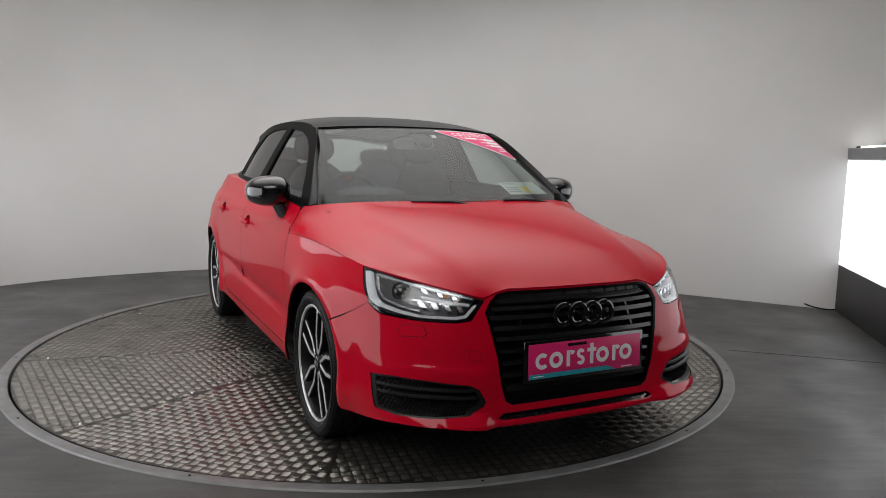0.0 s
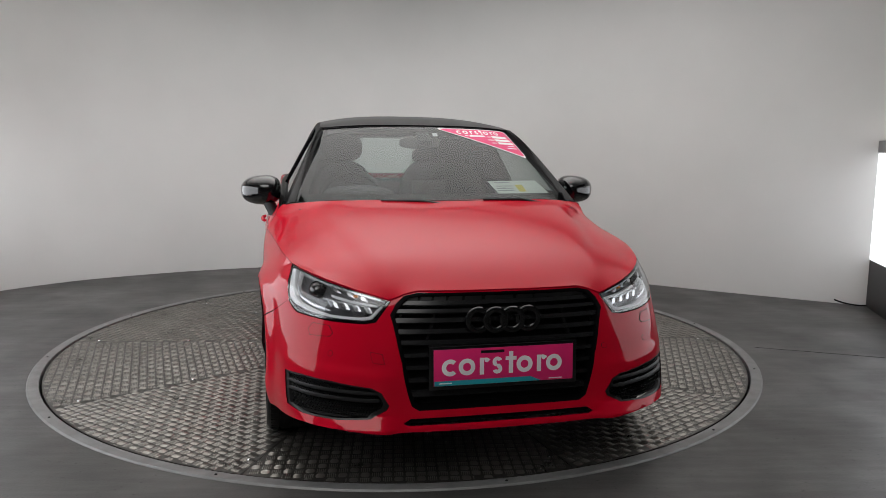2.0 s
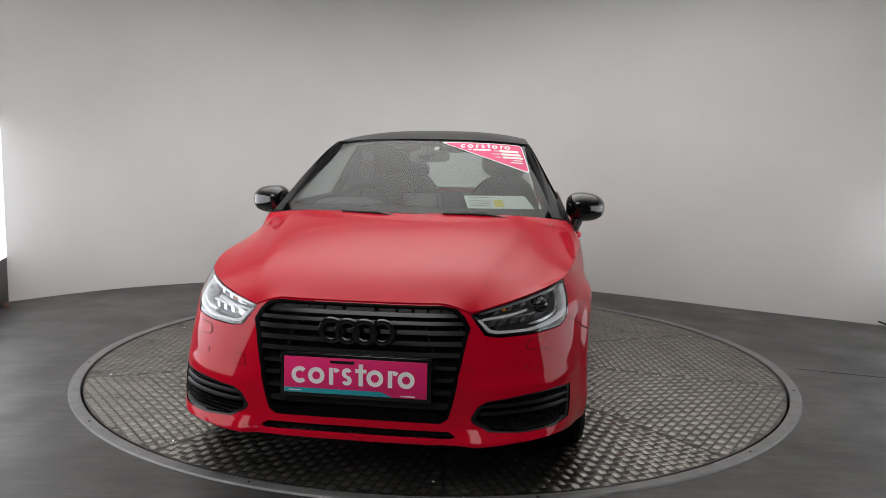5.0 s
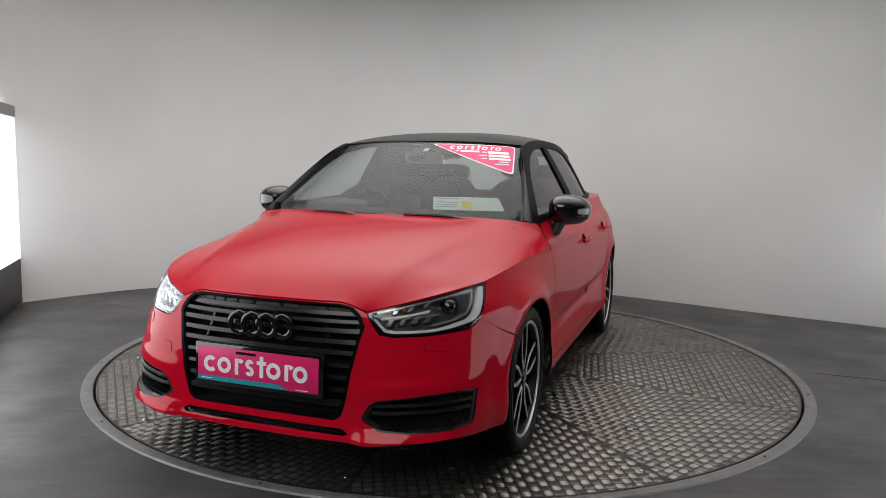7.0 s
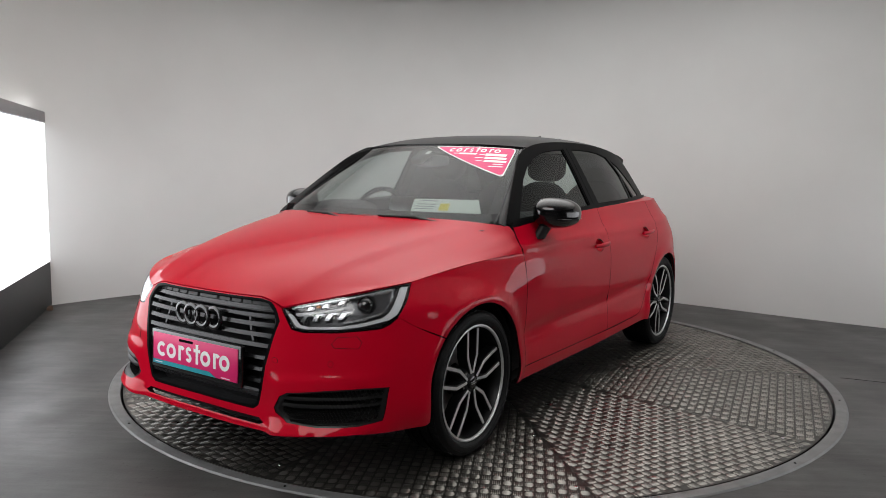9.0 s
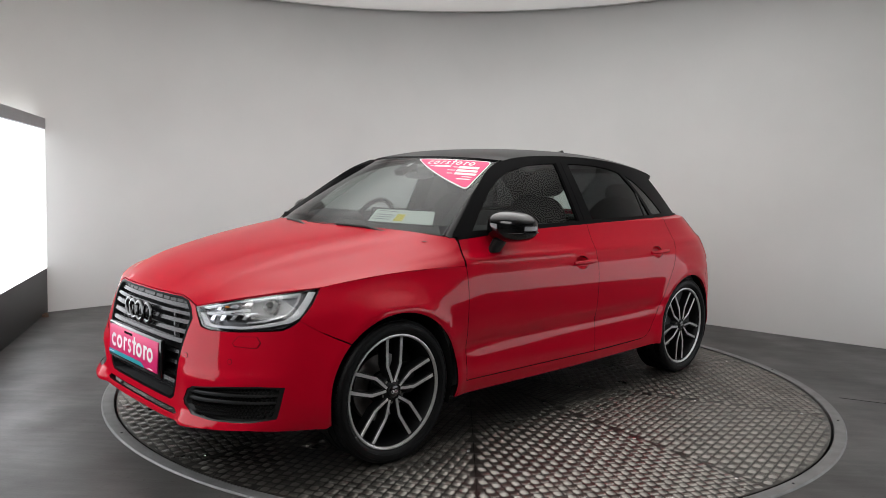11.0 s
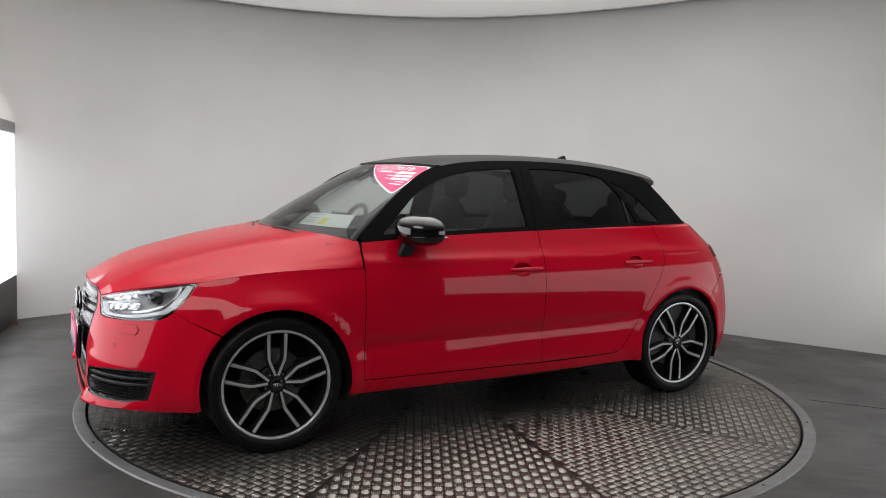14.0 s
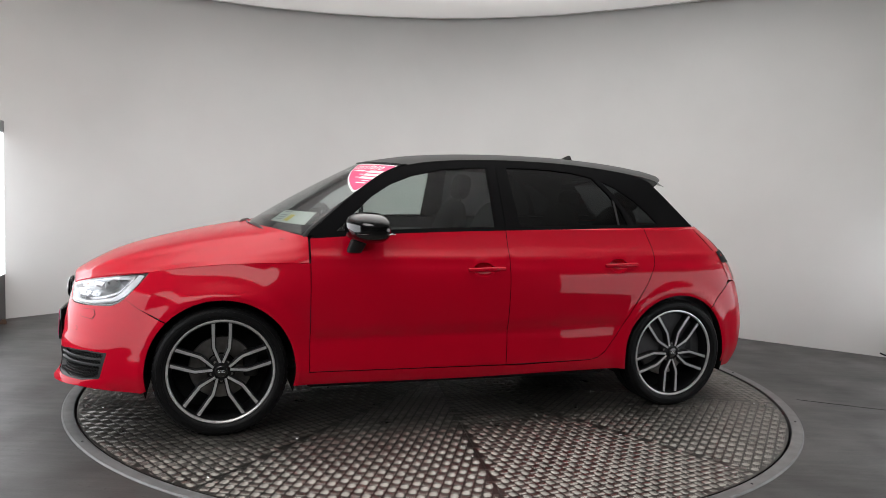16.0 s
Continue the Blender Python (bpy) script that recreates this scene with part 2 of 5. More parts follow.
def build_room():
    back = BACK
    n = len(back)
    d = np.gradient(back, axis=0)
    nor = np.stack([-d[:, 1], d[:, 0]], 1)
    nor /= np.linalg.norm(nor, axis=1)[:, None]
    outer = back + nor * 0.12
    verts, faces = [], []
    for pts in (back, outer):
        for z in (0.0, CEILING_Z):
            verts += [(x, y, z) for x, y in pts]
    for i in range(n - 1):
        faces += [(i, n + i, n + i + 1, i + 1), (2 * n + i, 2 * n + i + 1, 3 * n + i + 1, 3 * n + i), (n + i, 3 * n + i, 3 * n + i + 1, n + i + 1)]
    tagged(from_data("wall_curved", verts, faces, WALL), "light grey painted curved studio wall behind the turntable", "wall", kind="structure")
    # unseen walls added round the front, dark so the paint reflects little there
    for nm, sx, sy, x, y, lb in (("wall_east", 0.12, 8.2, 5.06, -4.7, "unseen side wall, dark grey to keep reflections dark"), ("wall_west", 0.12, 8.2, -4.96, -4.7, "unseen side wall, dark grey to keep reflections dark"), ("wall_south", 10.2, 0.12, 0.05, -8.86, "unseen wall facing the turntable, dark grey to keep reflections dark")):
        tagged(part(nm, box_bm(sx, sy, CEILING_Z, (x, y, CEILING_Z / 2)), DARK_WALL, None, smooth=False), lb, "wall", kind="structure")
    # floor with a round pit under the turntable
    segs, verts, faces = 128, [], []
    for i in range(segs):
        a = 2 * math.pi * i / segs
        c, s = math.cos(a), math.sin(a)
        k = 1 / max(abs(c), abs(s))
        verts += [(2.096 * c, 2.096 * s, 0.0), (2.096 * c, 2.096 * s, -0.15), (10 * k * c, 10 * k * s, 0.0)]
    for i in range(segs):
        j = (i + 1) % segs
        faces += [(3 * i, 3 * i + 2, 3 * j + 2, 3 * j), (3 * i + 1, 3 * i, 3 * j, 3 * j + 1)]
    tagged(from_data("floor", verts, faces, FLOOR, smooth=False), "dark grey mottled smooth studio floor", "floor", kind="structure")
    pit = lathe([(0.001, -0.15), (2.12, -0.15), (2.12, -0.16)], 96, "z")
    tagged(part("pit_floor", pit, DARK, None), "dark pit under the turntable", "floor", kind="structure")
    b = box_bm(10.4, 12.4, 0.1, (0.05, -2.8, CEILING_Z + 0.05))
    tagged(part("ceiling", b, CEIL, None, smooth=False), "white painted studio ceiling", "ceiling", kind="structure")
    rim = lathe([(2.038, -0.14), (2.038, 0.004), (2.043, 0.007), (2.090, 0.007), (2.096, 0.001), (2.096, -0.14)], 160, "z")
    rim = part("trim", rim, RIM_STEEL, None)
    tagged(rim, "grey scuffed steel ring set in the floor round the turntable", "trim", kind="structure")
    for i in range(12):
        a = 2 * math.pi * (i + 0.35) / 12
        s = bmesh.new()
        bmesh.ops.create_cone(s, cap_ends=True, segments=12, radius1=0.006, radius2=0.005, depth=0.003)
        part("screw", s, DARK, rim, at=pose(2.066 * math.cos(a), 2.066 * math.sin(a), 0.008))


build_room()
joint = box_bm(1.15, 0.003, 0.0015, (0, 0, 0.001))
tagged(part("floor_joint", joint, DARK, None, at=pose(2.72, -0.42, 0, 0, 0, -20), smooth=False), "thin dark joint between two floor sheets", "joint", kind="structure")


# ---- light boxes, lamps ----
def build_light_box(at, yaw, length, top, glow, label):
    """Upright light box: black plinth, lit fabric face, grey top rail with a lamp strip; its far end at the origin, running along -y, face towards -x."""
    th = 0.16
    thing = tagged(new("light_box"), label, "light box", "light boxes beside the turntable")
    thing.matrix_basis = pose(*at, 0, 0, yaw)
    part("plinth", box_bm(th, length, 0.372, (th / 2, -length / 2, 0.186), 0.004), BOX_BLACK, thing, "matt black plinth")
    part("frame", box_bm(th - 0.02, length - 0.004, top - 0.374, (th / 2 + 0.005, -length / 2, 0.373 + (top - 0.374) / 2), 0.004), BOX_GREY, thing, "grey aluminium frame")
    part("lit_panel", box_bm(0.012, length - 0.02, top - 0.38, (0.004, -length / 2, 0.374 + (top - 0.38) / 2), 0.003), glow, thing, "evenly glowing white fabric")
    part("top_rail", box_bm(th + 0.01, length + 0.006, 0.088, (th / 2 - 0.002, -length / 2, top + 0.044), 0.006), BOX_GREY, thing, "grey top rail")
    part("lamp_strip", box_bm(0.05, length - 0.12, 0.012, (th / 2, -length / 2 - 0.04, top + 0.095), 0.003), STRIP_GLOW, thing, "thin glowing lamp strip")
    part("end_cap", box_bm(0.07, 0.03, 0.016, (th / 2, -0.02, top + 0.096), 0.004), TRIM_BLACK, thing)
    for y in (-0.06, -length + 0.06):
        f = bmesh.new()
        bmesh.ops.create_cone(f, cap_ends=True, segments=16, radius1=0.02, radius2=0.016, depth=0.012)
        part("foot", f, RUBBER, thing, at=pose(th / 2, y, 0.005))
    return thing


build_light_box((3.66, 0.99, 0), -18.5, 3.7, 1.21, GLOW, "wide glowing white light box on a black plinth")
lb = build_light_box((-3.54, 1.41, 0), 0, 4.4, 1.52, BRIGHT_GLOW, "tall glowing white light box on a black plinth")
# the second one faces the other way
lb.matrix_basis = pose(-3.54, 1.41, 0, 0, 0, 19.8) @ Matrix.Diagonal((-1, 1, 1, 1))


def build_ceiling_lamp(c, outline, glow, label):
    """Flat lamp against the ceiling: a stretched white sheet, brightest in the middle, in a thin white frame."""
    lamp = tagged(new("ceiling_lamp"), label, "ceiling lamp", "ceiling lamps")
    lamp.matrix_basis = pose(c[0], c[1], CEILING_Z - 0.02)
    pts = [(p[0] - c[0], p[1] - c[1]) for p in outline]
    n = len(pts)
    bm = bmesh.new()
    lo, hi = [bm.verts.new((x, y, -0.014)) for x, y in pts], [bm.verts.new((x, y, 0.004)) for x, y in pts]
    bm.faces.new(lo)
    bm.faces.new(hi[::-1])
    for i in range(n):
        j = (i + 1) % n
        bm.faces.new((lo[j], lo[i], hi[i], hi[j]))
    bmesh.ops.recalc_face_normals(bm, faces=bm.faces)
    part("diffuser", bm, glow, lamp, smooth=False)
    ring = bmesh.new()
    for i in range(n):
        j = (i + 1) % n
        a, b = Vector(pts[i]), Vector(pts[j])
        out = Vector((b.y - a.y, a.x - b.x)).normalized() * 0.02
        q = [(a, -0.02), (b, -0.02), (b + out, -0.02), (a + out, -0.02), (a + out, 0.019), (b + out, 0.019)]
        v = [ring.verts.new((p.x, p.y, z)) for p, z in q]
        ring.faces.new(v[:4])
        ring.faces.new((v[3], v[2], v[5], v[4]))
    part("frame", ring, CEIL, lamp, "thin white frame", smooth=False)


def oval(x, y, rx, ry, n=64):
    return [(x + rx * math.cos(2 * math.pi * i / n), y + ry * math.sin(2 * math.pi * i / n)) for i in range(n)]


# the sheet over the turntable follows the curved wall
build_ceiling_lamp((-0.1, -0.1), [(x * 0.994, y - 0.025) for x, y in BACK[4:-4][::-1]] + [(-4.3, -2.6), (4.3, -2.6)], CEIL_GLOW, "large luminous white stretched sheet under the studio ceiling")
build_ceiling_lamp((-1.3, -5.0), oval(-1.3, -5.0, 1.7, 1.7), FRONT_GLOW, "round flat white glowing ceiling lamp")

cable = bpy.data.curves.new("cable", "CURVE")
cable.dimensions, cable.bevel_depth = "3D", 0.006
sp = cable.splines.new("NURBS")
pts = [(3.455, 1.075, 0.034), (3.470, 1.072, 0.026), (3.51, 1.03, 0.012), (3.58, 0.97, 0.007), (3.64, 0.965, 0.007), (3.70, 0.98, 0.007), (3.75, 1.0, 0.007)]
sp.points.add(len(pts) - 1)
for p, c in zip(sp.points, pts):
    p.co = (*c, 1)
sp.use_endpoint_u = True
cable.materials.append(RUBBER)
tagged(new("power_cable", cable), "thin black power cable lying on the floor", "cable")

wedge = bmesh.new()
box_bm(0.045, 0.030, 0.026, (0, 0, 0.013), 0.004, wedge)
box_bm(0.030, 0.024, 0.012, (0.004, 0, 0.031), 0.004, wedge)
tagged(part("door_wedge", wedge, mat("brown_rubber", (0.16, 0.10, 0.07), 0.7, vary=0.2, scale=60), None, at=pose(-3.43, 1.19, 0, 0, 0, 20)), "small brown rubber wedge on the floor beside the tall light box", "wedge")

# ---- turntable ----
turntable = tagged(new("turntable"), "round turntable of worn aluminium chequer plate", "turntable")
DISC_R = 2.024


def build_turntable():
    b = lathe([(0.001, -0.004), (DISC_R, -0.004), (DISC_R, -0.05), (0.001, -0.05)], 180, "z")
    part("base_disc", b, DARK, turntable)
    # ten wedge-shaped sheets that meet in the middle
    for k in range(10):
        a = radians(18)
        bm = bmesh.new()
        loop = [(0.004, 0.0)] + [(DISC_R * math.cos(t), DISC_R * math.sin(t)) for t in np.linspace(-a + 0.0006, a - 0.0006, 30)]
        up = [bm.verts.new((x, y, 0.0)) for x, y in loop]
        dn = [bm.verts.new((x, y, -0.0035)) for x, y in loop]
        bm.faces.new(up)
        for i in range(len(loop)):
            j = (i + 1) % len(loop)
            bm.faces.new((up[j], up[i], dn[i], dn[j]))
        sheet = part("chequer_sheet", bm, PLATE_STEEL, turntable, at=pose(0, 0, 0, 0, 0, 45 + 18 + 36 * k), smooth=False)
        build_tread(sheet, a)
        for r in (0.7, 1.35, 1.9):
            s = bmesh.new()
            bmesh.ops.create_cone(s, cap_ends=True, segments=10, radius1=0.008, radius2=0.006, depth=0.003)
            part("screw", s, CHROME, sheet, at=pose(r * math.cos(a - 0.02), r * math.sin(a - 0.02), 0.0015))


def build_tread(sheet, half):
    """Raised five-bar tread in a checker of alternating directions."""
    pitch, L, wd, h, gap = 0.0415, 0.0345, 0.0046, 0.0022, 0.0073
    n = int(2.2 / pitch) + 1
    ii, jj = np.meshgrid(np.arange(-n * 2, n * 2), np.arange(-n * 2, n * 2), indexing="ij")
    gx, gy = ii * pitch, jj * pitch
    ok = (np.hypot(gx, gy) < DISC_R + 0.03) & (np.abs(gy) < gx * math.tan(half) + 0.03)
    cx, cy, par = gx[ok], gy[ok], ((ii + jj) % 2)[ok]
    base = np.where(par == 0, 0.0, math.pi / 2)
    box = np.array([(-0.5, -0.5, 0), (0.5, -0.5, 0), (0.5, 0.5, 0), (-0.5, 0.5, 0), (-0.38, -0.16, 1), (0.38, -0.16, 1), (0.38, 0.16, 1), (-0.38, 0.16, 1)])
    fc = np.array([(4, 5, 6, 7), (0, 1, 5, 4), (1, 2, 6, 5), (2, 3, 7, 6), (3, 0, 4, 7)])
    bars = []
    for k in range(5):
        o = (k - 2) * gap
        l = L if k in (1, 2, 3) else L * 0.8
        bx, by, bz = box[:, 0] * l, box[:, 1] * wd + o, box[:, 2] * h
        c, s = np.cos(base)[:, None], np.sin(base)[:, None]
        q = np.stack([cx[:, None] + c * bx - s * by, cy[:, None] + s * bx + c * by, np.broadcast_to(bz, (len(cx), 8))], 2)
        # trimmed where the sheet ends
        reach = np.hypot(q[..., 0], q[..., 1]).max(1) < DISC_R - 0.002
        within = (np.abs(q[:, 4:, 1]) < q[:, 4:, 0] * math.tan(half) - 0.0015).all(1)
        bars.append(q[reach & within])
    v = np.concatenate(bars).reshape(-1, 3)
    f = (np.arange(len(v) // 8)[:, None, None] * 8 + fc[None]).reshape(-1, 4)
    me = bpy.data.meshes.new("tread")
    me.vertices.add(len(v))
    me.vertices.foreach_set("co", v.ravel())
    me.loops.add(f.size)
    me.loops.foreach_set("vertex_index", f.ravel())
    me.polygons.add(len(f))
    me.polygons.foreach_set("loop_start", np.arange(len(f)) * 4)
    me.update(calc_edges=True)
    me.materials.append(TREAD)
    ob = new("tread", me)
    ob.parent = sheet
    tagged(ob, "raised worn five-bar tread", kind="stuff")


build_turntable()


# ---- the car: surfaces (x ahead, y to its left, z up; origin between the axles on the ground) ----
OX = 0.078
car = tagged(new("car"), "glossy red five-door hatchback with black roof and dark alloy wheels", "car")
AT = pose(OX, 0.004, 0)
from mathutils.geometry import delaunay_2d_cdt

nose_x = spline([0.14, 0.20, 0.25, 0.30, 0.45, 0.60, 0.66, 0.72, 0.80, 0.95], [1.955, 1.980, 1.985, 1.982, 1.985, 1.972, 1.960, 1.940, 1.90, 1.80])
tail_x = spline([0.14, 0.25, 0.40, 0.55, 0.72, 0.90, 1.0, 1.05], [-1.84, -1.90, -1.935, -1.91, -1.845, -1.73, -1.60, -1.52])
flank = spline([0.14, 0.20, 0.28, 0.40, 0.52, 0.62, 0.72, 0.79, 0.83, 0.90, 0.96, 1.05], [0.800, 0.822, 0.842, 0.838, 0.842, 0.845, 0.842, 0.830, 0.814, 0.780, 0.754, 0.722])
NR, XA, XB = 4.0, 1.05, -0.9
nf = spline([0.14, 0.30, 0.42, 0.60, 0.68, 1.05], [3.75, 3.75, 3.55, 2.9, 2.75, 2.75])
AXLE = 1.2345
ARCH_R = 0.338


def flare(x, z):
    """Wheel-arch lip that stands a little proud."""
    out = 0
    for ax in (AXLE, -AXLE):
        d = np.hypot(x - ax, z - 0.307)
        out = out + 0.016 * np.exp(-(((d - ARCH_R - 0.012) / 0.045) ** 2)) * (z > 0.1)
    return out


def crease(x, z):
    """Shoulder line above the handles and the light-catching fold above the sill."""
    up = 0.835 + 0.03 * (0.8 - x) / 2.2
    a = 0.008 * np.exp(-(((z - up) / 0.022) ** 2)) * np.clip((1.5 - x) / 0.5, 0, 1)
    lo = 0.40 + 0.035 * (0.8 - x) / 1.7
    b = -0.012 * np.exp(-(((z - lo - 0.04) / 0.035) ** 2)) * np.clip((0.95 - x) / 0.2, 0, 1) * np.clip((x + 1.0) / 0.25, 0, 1)
    return a + b


def half_body(x, z):
    """Half the body's width: the front wings roll inwards above the wheels."""
    u = np.clip((x - 0.70) / 0.65, 0, 1)
    v = np.clip((z - 0.635) / 0.15, 0, 1)
    return flank(z) - 0.048 * u * u * (3 - 2 * u) * v * v * (3 - 2 * v)


def side_y(x, z):
    x, z = np.asarray(x, float), np.asarray(z, float)
    w = half_body(x, z)
    rf = np.clip((x - XA) / (nose_x(z) - XA), 0, 0.9999)
    rb = np.clip((XB - x) / (XB - tail_x(z)), 0, 0.9999)
    k = (1 - rf ** nf(z)) ** (1 / nf(z)) * (1 - rb**NR) ** (1 / NR)
    return w * k + flare(x, z) + crease(x, z) * k


def front_point(psi, z):
    """The nose's surface by its angle from the middle (degrees, to the left) and height."""
    psi, z = np.asarray(psi, float), np.asarray(z, float)
    a = np.radians(90 - np.abs(psi))
    x = XA + (nose_x(z) - XA) * np.sin(a) ** (2 / nf(z))
    y = half_body(x, z) * np.cos(a) ** (2 / nf(z)) * np.sign(psi)
    y = y + np.sign(psi) * flare(x, z)
    ay = np.abs(y)
    # ledge over the side intakes, blade under them, chin lip
    ledge = 0.428 + 0.06 * (ay - 0.42)
    on = 1 / (1 + np.exp(-(ay - 0.395) / 0.016))
    d = 0.011 * on / (1 + np.exp((z - ledge) / 0.009))
    d = d + (1 - on) * 0.012 / (1 + np.exp((z - 0.236) / 0.006)) + on * 0.032 * np.clip((0.278 - z) / 0.044, 0, 1)
    soft = np.clip((np.abs(psi) - 46) / 22, 0, 1)
    x = x + d * (1 - soft)
    return np.stack([x, y, z + 0 * x], -1)


def psi_of_y(y, z):
    r = np.clip(abs(y) / float(half_body(1.85, z)), 0, 0.99999)
    n = float(nf(z))
    xx = (1 - r**n) ** (1 / n)
    return math.copysign(90 - math.degrees(math.atan2(xx ** (n / 2), r ** (n / 2))), y)


def psi_of_x(x, z, side=1):
    r = np.clip((x - XA) / float(nose_x(z) - XA), 0, 0.99999)
    n = float(nf(z))
    yy = (1 - r**n) ** (1 / n)
    return side * (90 - math.degrees(math.atan2(r ** (n / 2), yy ** (n / 2))))


def side_point(x, z):
    return np.stack([np.asarray(x, float), side_y(x, z), np.asarray(z, float)], -1)


def inside(poly, p):
    x, y = p[:, 0], p[:, 1]
    r = np.zeros(len(p), bool)
    for (x0, y0), (x1, y1) in zip(poly, poly[1:] + poly[:1]):
        c = ((y0 > y) != (y1 > y)) & (x < (x1 - x0) * (y - y0) / ((y1 - y0) or 1e-12) + x0)
        r ^= c
    return r


def resample(poly, step):
    out = []
    for (x0, y0), (x1, y1) in zip(poly, poly[1:] + poly[:1]):
        n = max(1, int(math.ceil(math.hypot((x1 - x0) / step[0], (y1 - y0) / step[1]))))
        out += [(x0 + (x1 - x0) * i / n, y0 + (y1 - y0) * i / n) for i in range(n)]
    return out


def fill(name, poly, surf, material, parent, label="", holes=(), step=(0.03, 0.03), thick=0.012, lift=0.0, flip=1, mirror=False, at=AT):
    """A panel: a flat outline with holes, laid on a curved surface, with a folded edge of some thickness."""
    loops = [resample(poly, step)] + [resample(h, step) for h in holes]
    verts, edges = [], []
    for lp in loops:
        n0 = len(verts)
        verts += lp
        edges += [(n0 + i, n0 + (i + 1) % len(lp)) for i in range(len(lp))]
    lo, hi = np.min(loops[0], axis=0), np.max(loops[0], axis=0)
    gx, gy = np.meshgrid(np.arange(lo[0], hi[0], step[0]), np.arange(lo[1], hi[1], step[1]))
    g = np.stack([gx.ravel(), gy.ravel()], 1)
    keep = inside(loops[0], g)
    for h in loops[1:]:
        keep &= ~inside(h, g)
    bnd = np.array(verts)
    g = g[keep]
    if len(g):
        dist = np.min(np.hypot((g[:, None, 0] - bnd[None, :, 0]) / step[0], (g[:, None, 1] - bnd[None, :, 1]) / step[1]), axis=1)
        g = g[dist > 0.5]
    k = (1 / step[0], 1 / step[1])
    allv = [Vector((x * k[0], y * k[1])) for x, y in verts + [tuple(q) for q in g]]
    ov, oe, of, *_ = delaunay_2d_cdt(allv, edges, [], 0, 1e-6)
    p2 = np.array([(v.x / k[0], v.y / k[1]) for v in ov])
    tri = np.array([f for f in of if len(f) == 3])
    cen = p2[tri].mean(1)
    keep = inside(loops[0], cen)
    for h in loops[1:]:
        keep &= ~inside(h, cen)
    tri = tri[keep]
    u, v = p2[:, 0], p2[:, 1]
    e = 1e-3
    pos = surf(u, v)
    du = surf(u + e * step[0] * 10, v) - surf(u - e * step[0] * 10, v)
    dv = surf(u, v + e * step[1] * 10) - surf(u, v - e * step[1] * 10)
    nor = np.cross(du, dv) * flip
    nor /= np.linalg.norm(nor, axis=1)[:, None] + 1e-12
    pos = pos + nor * lift
    fn = np.cross(pos[tri[:, 1]] - pos[tri[:, 0]], pos[tri[:, 2]] - pos[tri[:, 0]])
    bad = (fn * nor[tri[:, 0]]).sum(1) < 0
    tri[bad] = tri[bad][:, ::-1]
    # folded edges
    count = {}
    for t in tri:
        for a, b in ((t[0], t[1]), (t[1], t[2]), (t[2], t[0])):
            count[(a, b)] = count.get((a, b), 0) + 1
    rim = [(a, b) for a, b in count if (b, a) not in count]
    vs, ns, fs = list(pos), list(nor), [tuple(t) for t in tri.tolist()]
    n_face = len(fs)
    used = {}

    def under(i, j):
        key = i
        if key not in used:
            used[key] = (len(vs), len(vs) + 1)
            vs.extend([pos[i] - nor[i] * 0.0015, pos[i] - nor[i] * thick])
            w = nor[i]
            ns.extend([w, w])
        return used[key]

    for a, b in rim:
        a1, a2 = under(a, b)
        b1, b2 = under(b, a)
        fs.append((b, a, a2, b2))
    made = []
    for s in (1, -1) if mirror else (1,):
        V = np.array(vs) * (1, s, 1)
        N = np.array(ns) * (1, s, 1)
        F = fs if s == 1 else [f[::-1] for f in fs]
        ob = from_data(name, V, F, material, parent, label, normals=N, at=at)
        if material is RED:
            ob.data.materials.append(SHUT_LINE)
            ob.data.polygons.foreach_set("material_index", [0] * n_face + [1] * (len(F) - n_face))
        made.append(ob)
    return made if mirror else made[0]


def arc(cx, cz, r, a0, a1, n=26):
    return [(cx + r * math.cos(radians(a0 + (a1 - a0) * i / n)), cz + r * math.sin(radians(a0 + (a1 - a0) * i / n))) for i in range(n + 1)]


# ---- car: lower body ----
hood_edge = spline([0.80, 1.0, 1.25, 1.45, 1.56], [0.813, 0.812, 0.800, 0.778, 0.760])
belt = spline([-1.5, -1.0, -0.2, 0.4, 0.84], [1.018, 1.008, 0.992, 0.968, 0.938])
G = 0.002


def handle_cup(x, z):
    """Outline of the hollow behind a door handle."""
    return [(x + 0.060 * math.cos(a), z + 0.036 * math.sin(a)) for a in np.linspace(0, 2 * math.pi, 29)[:-1]]


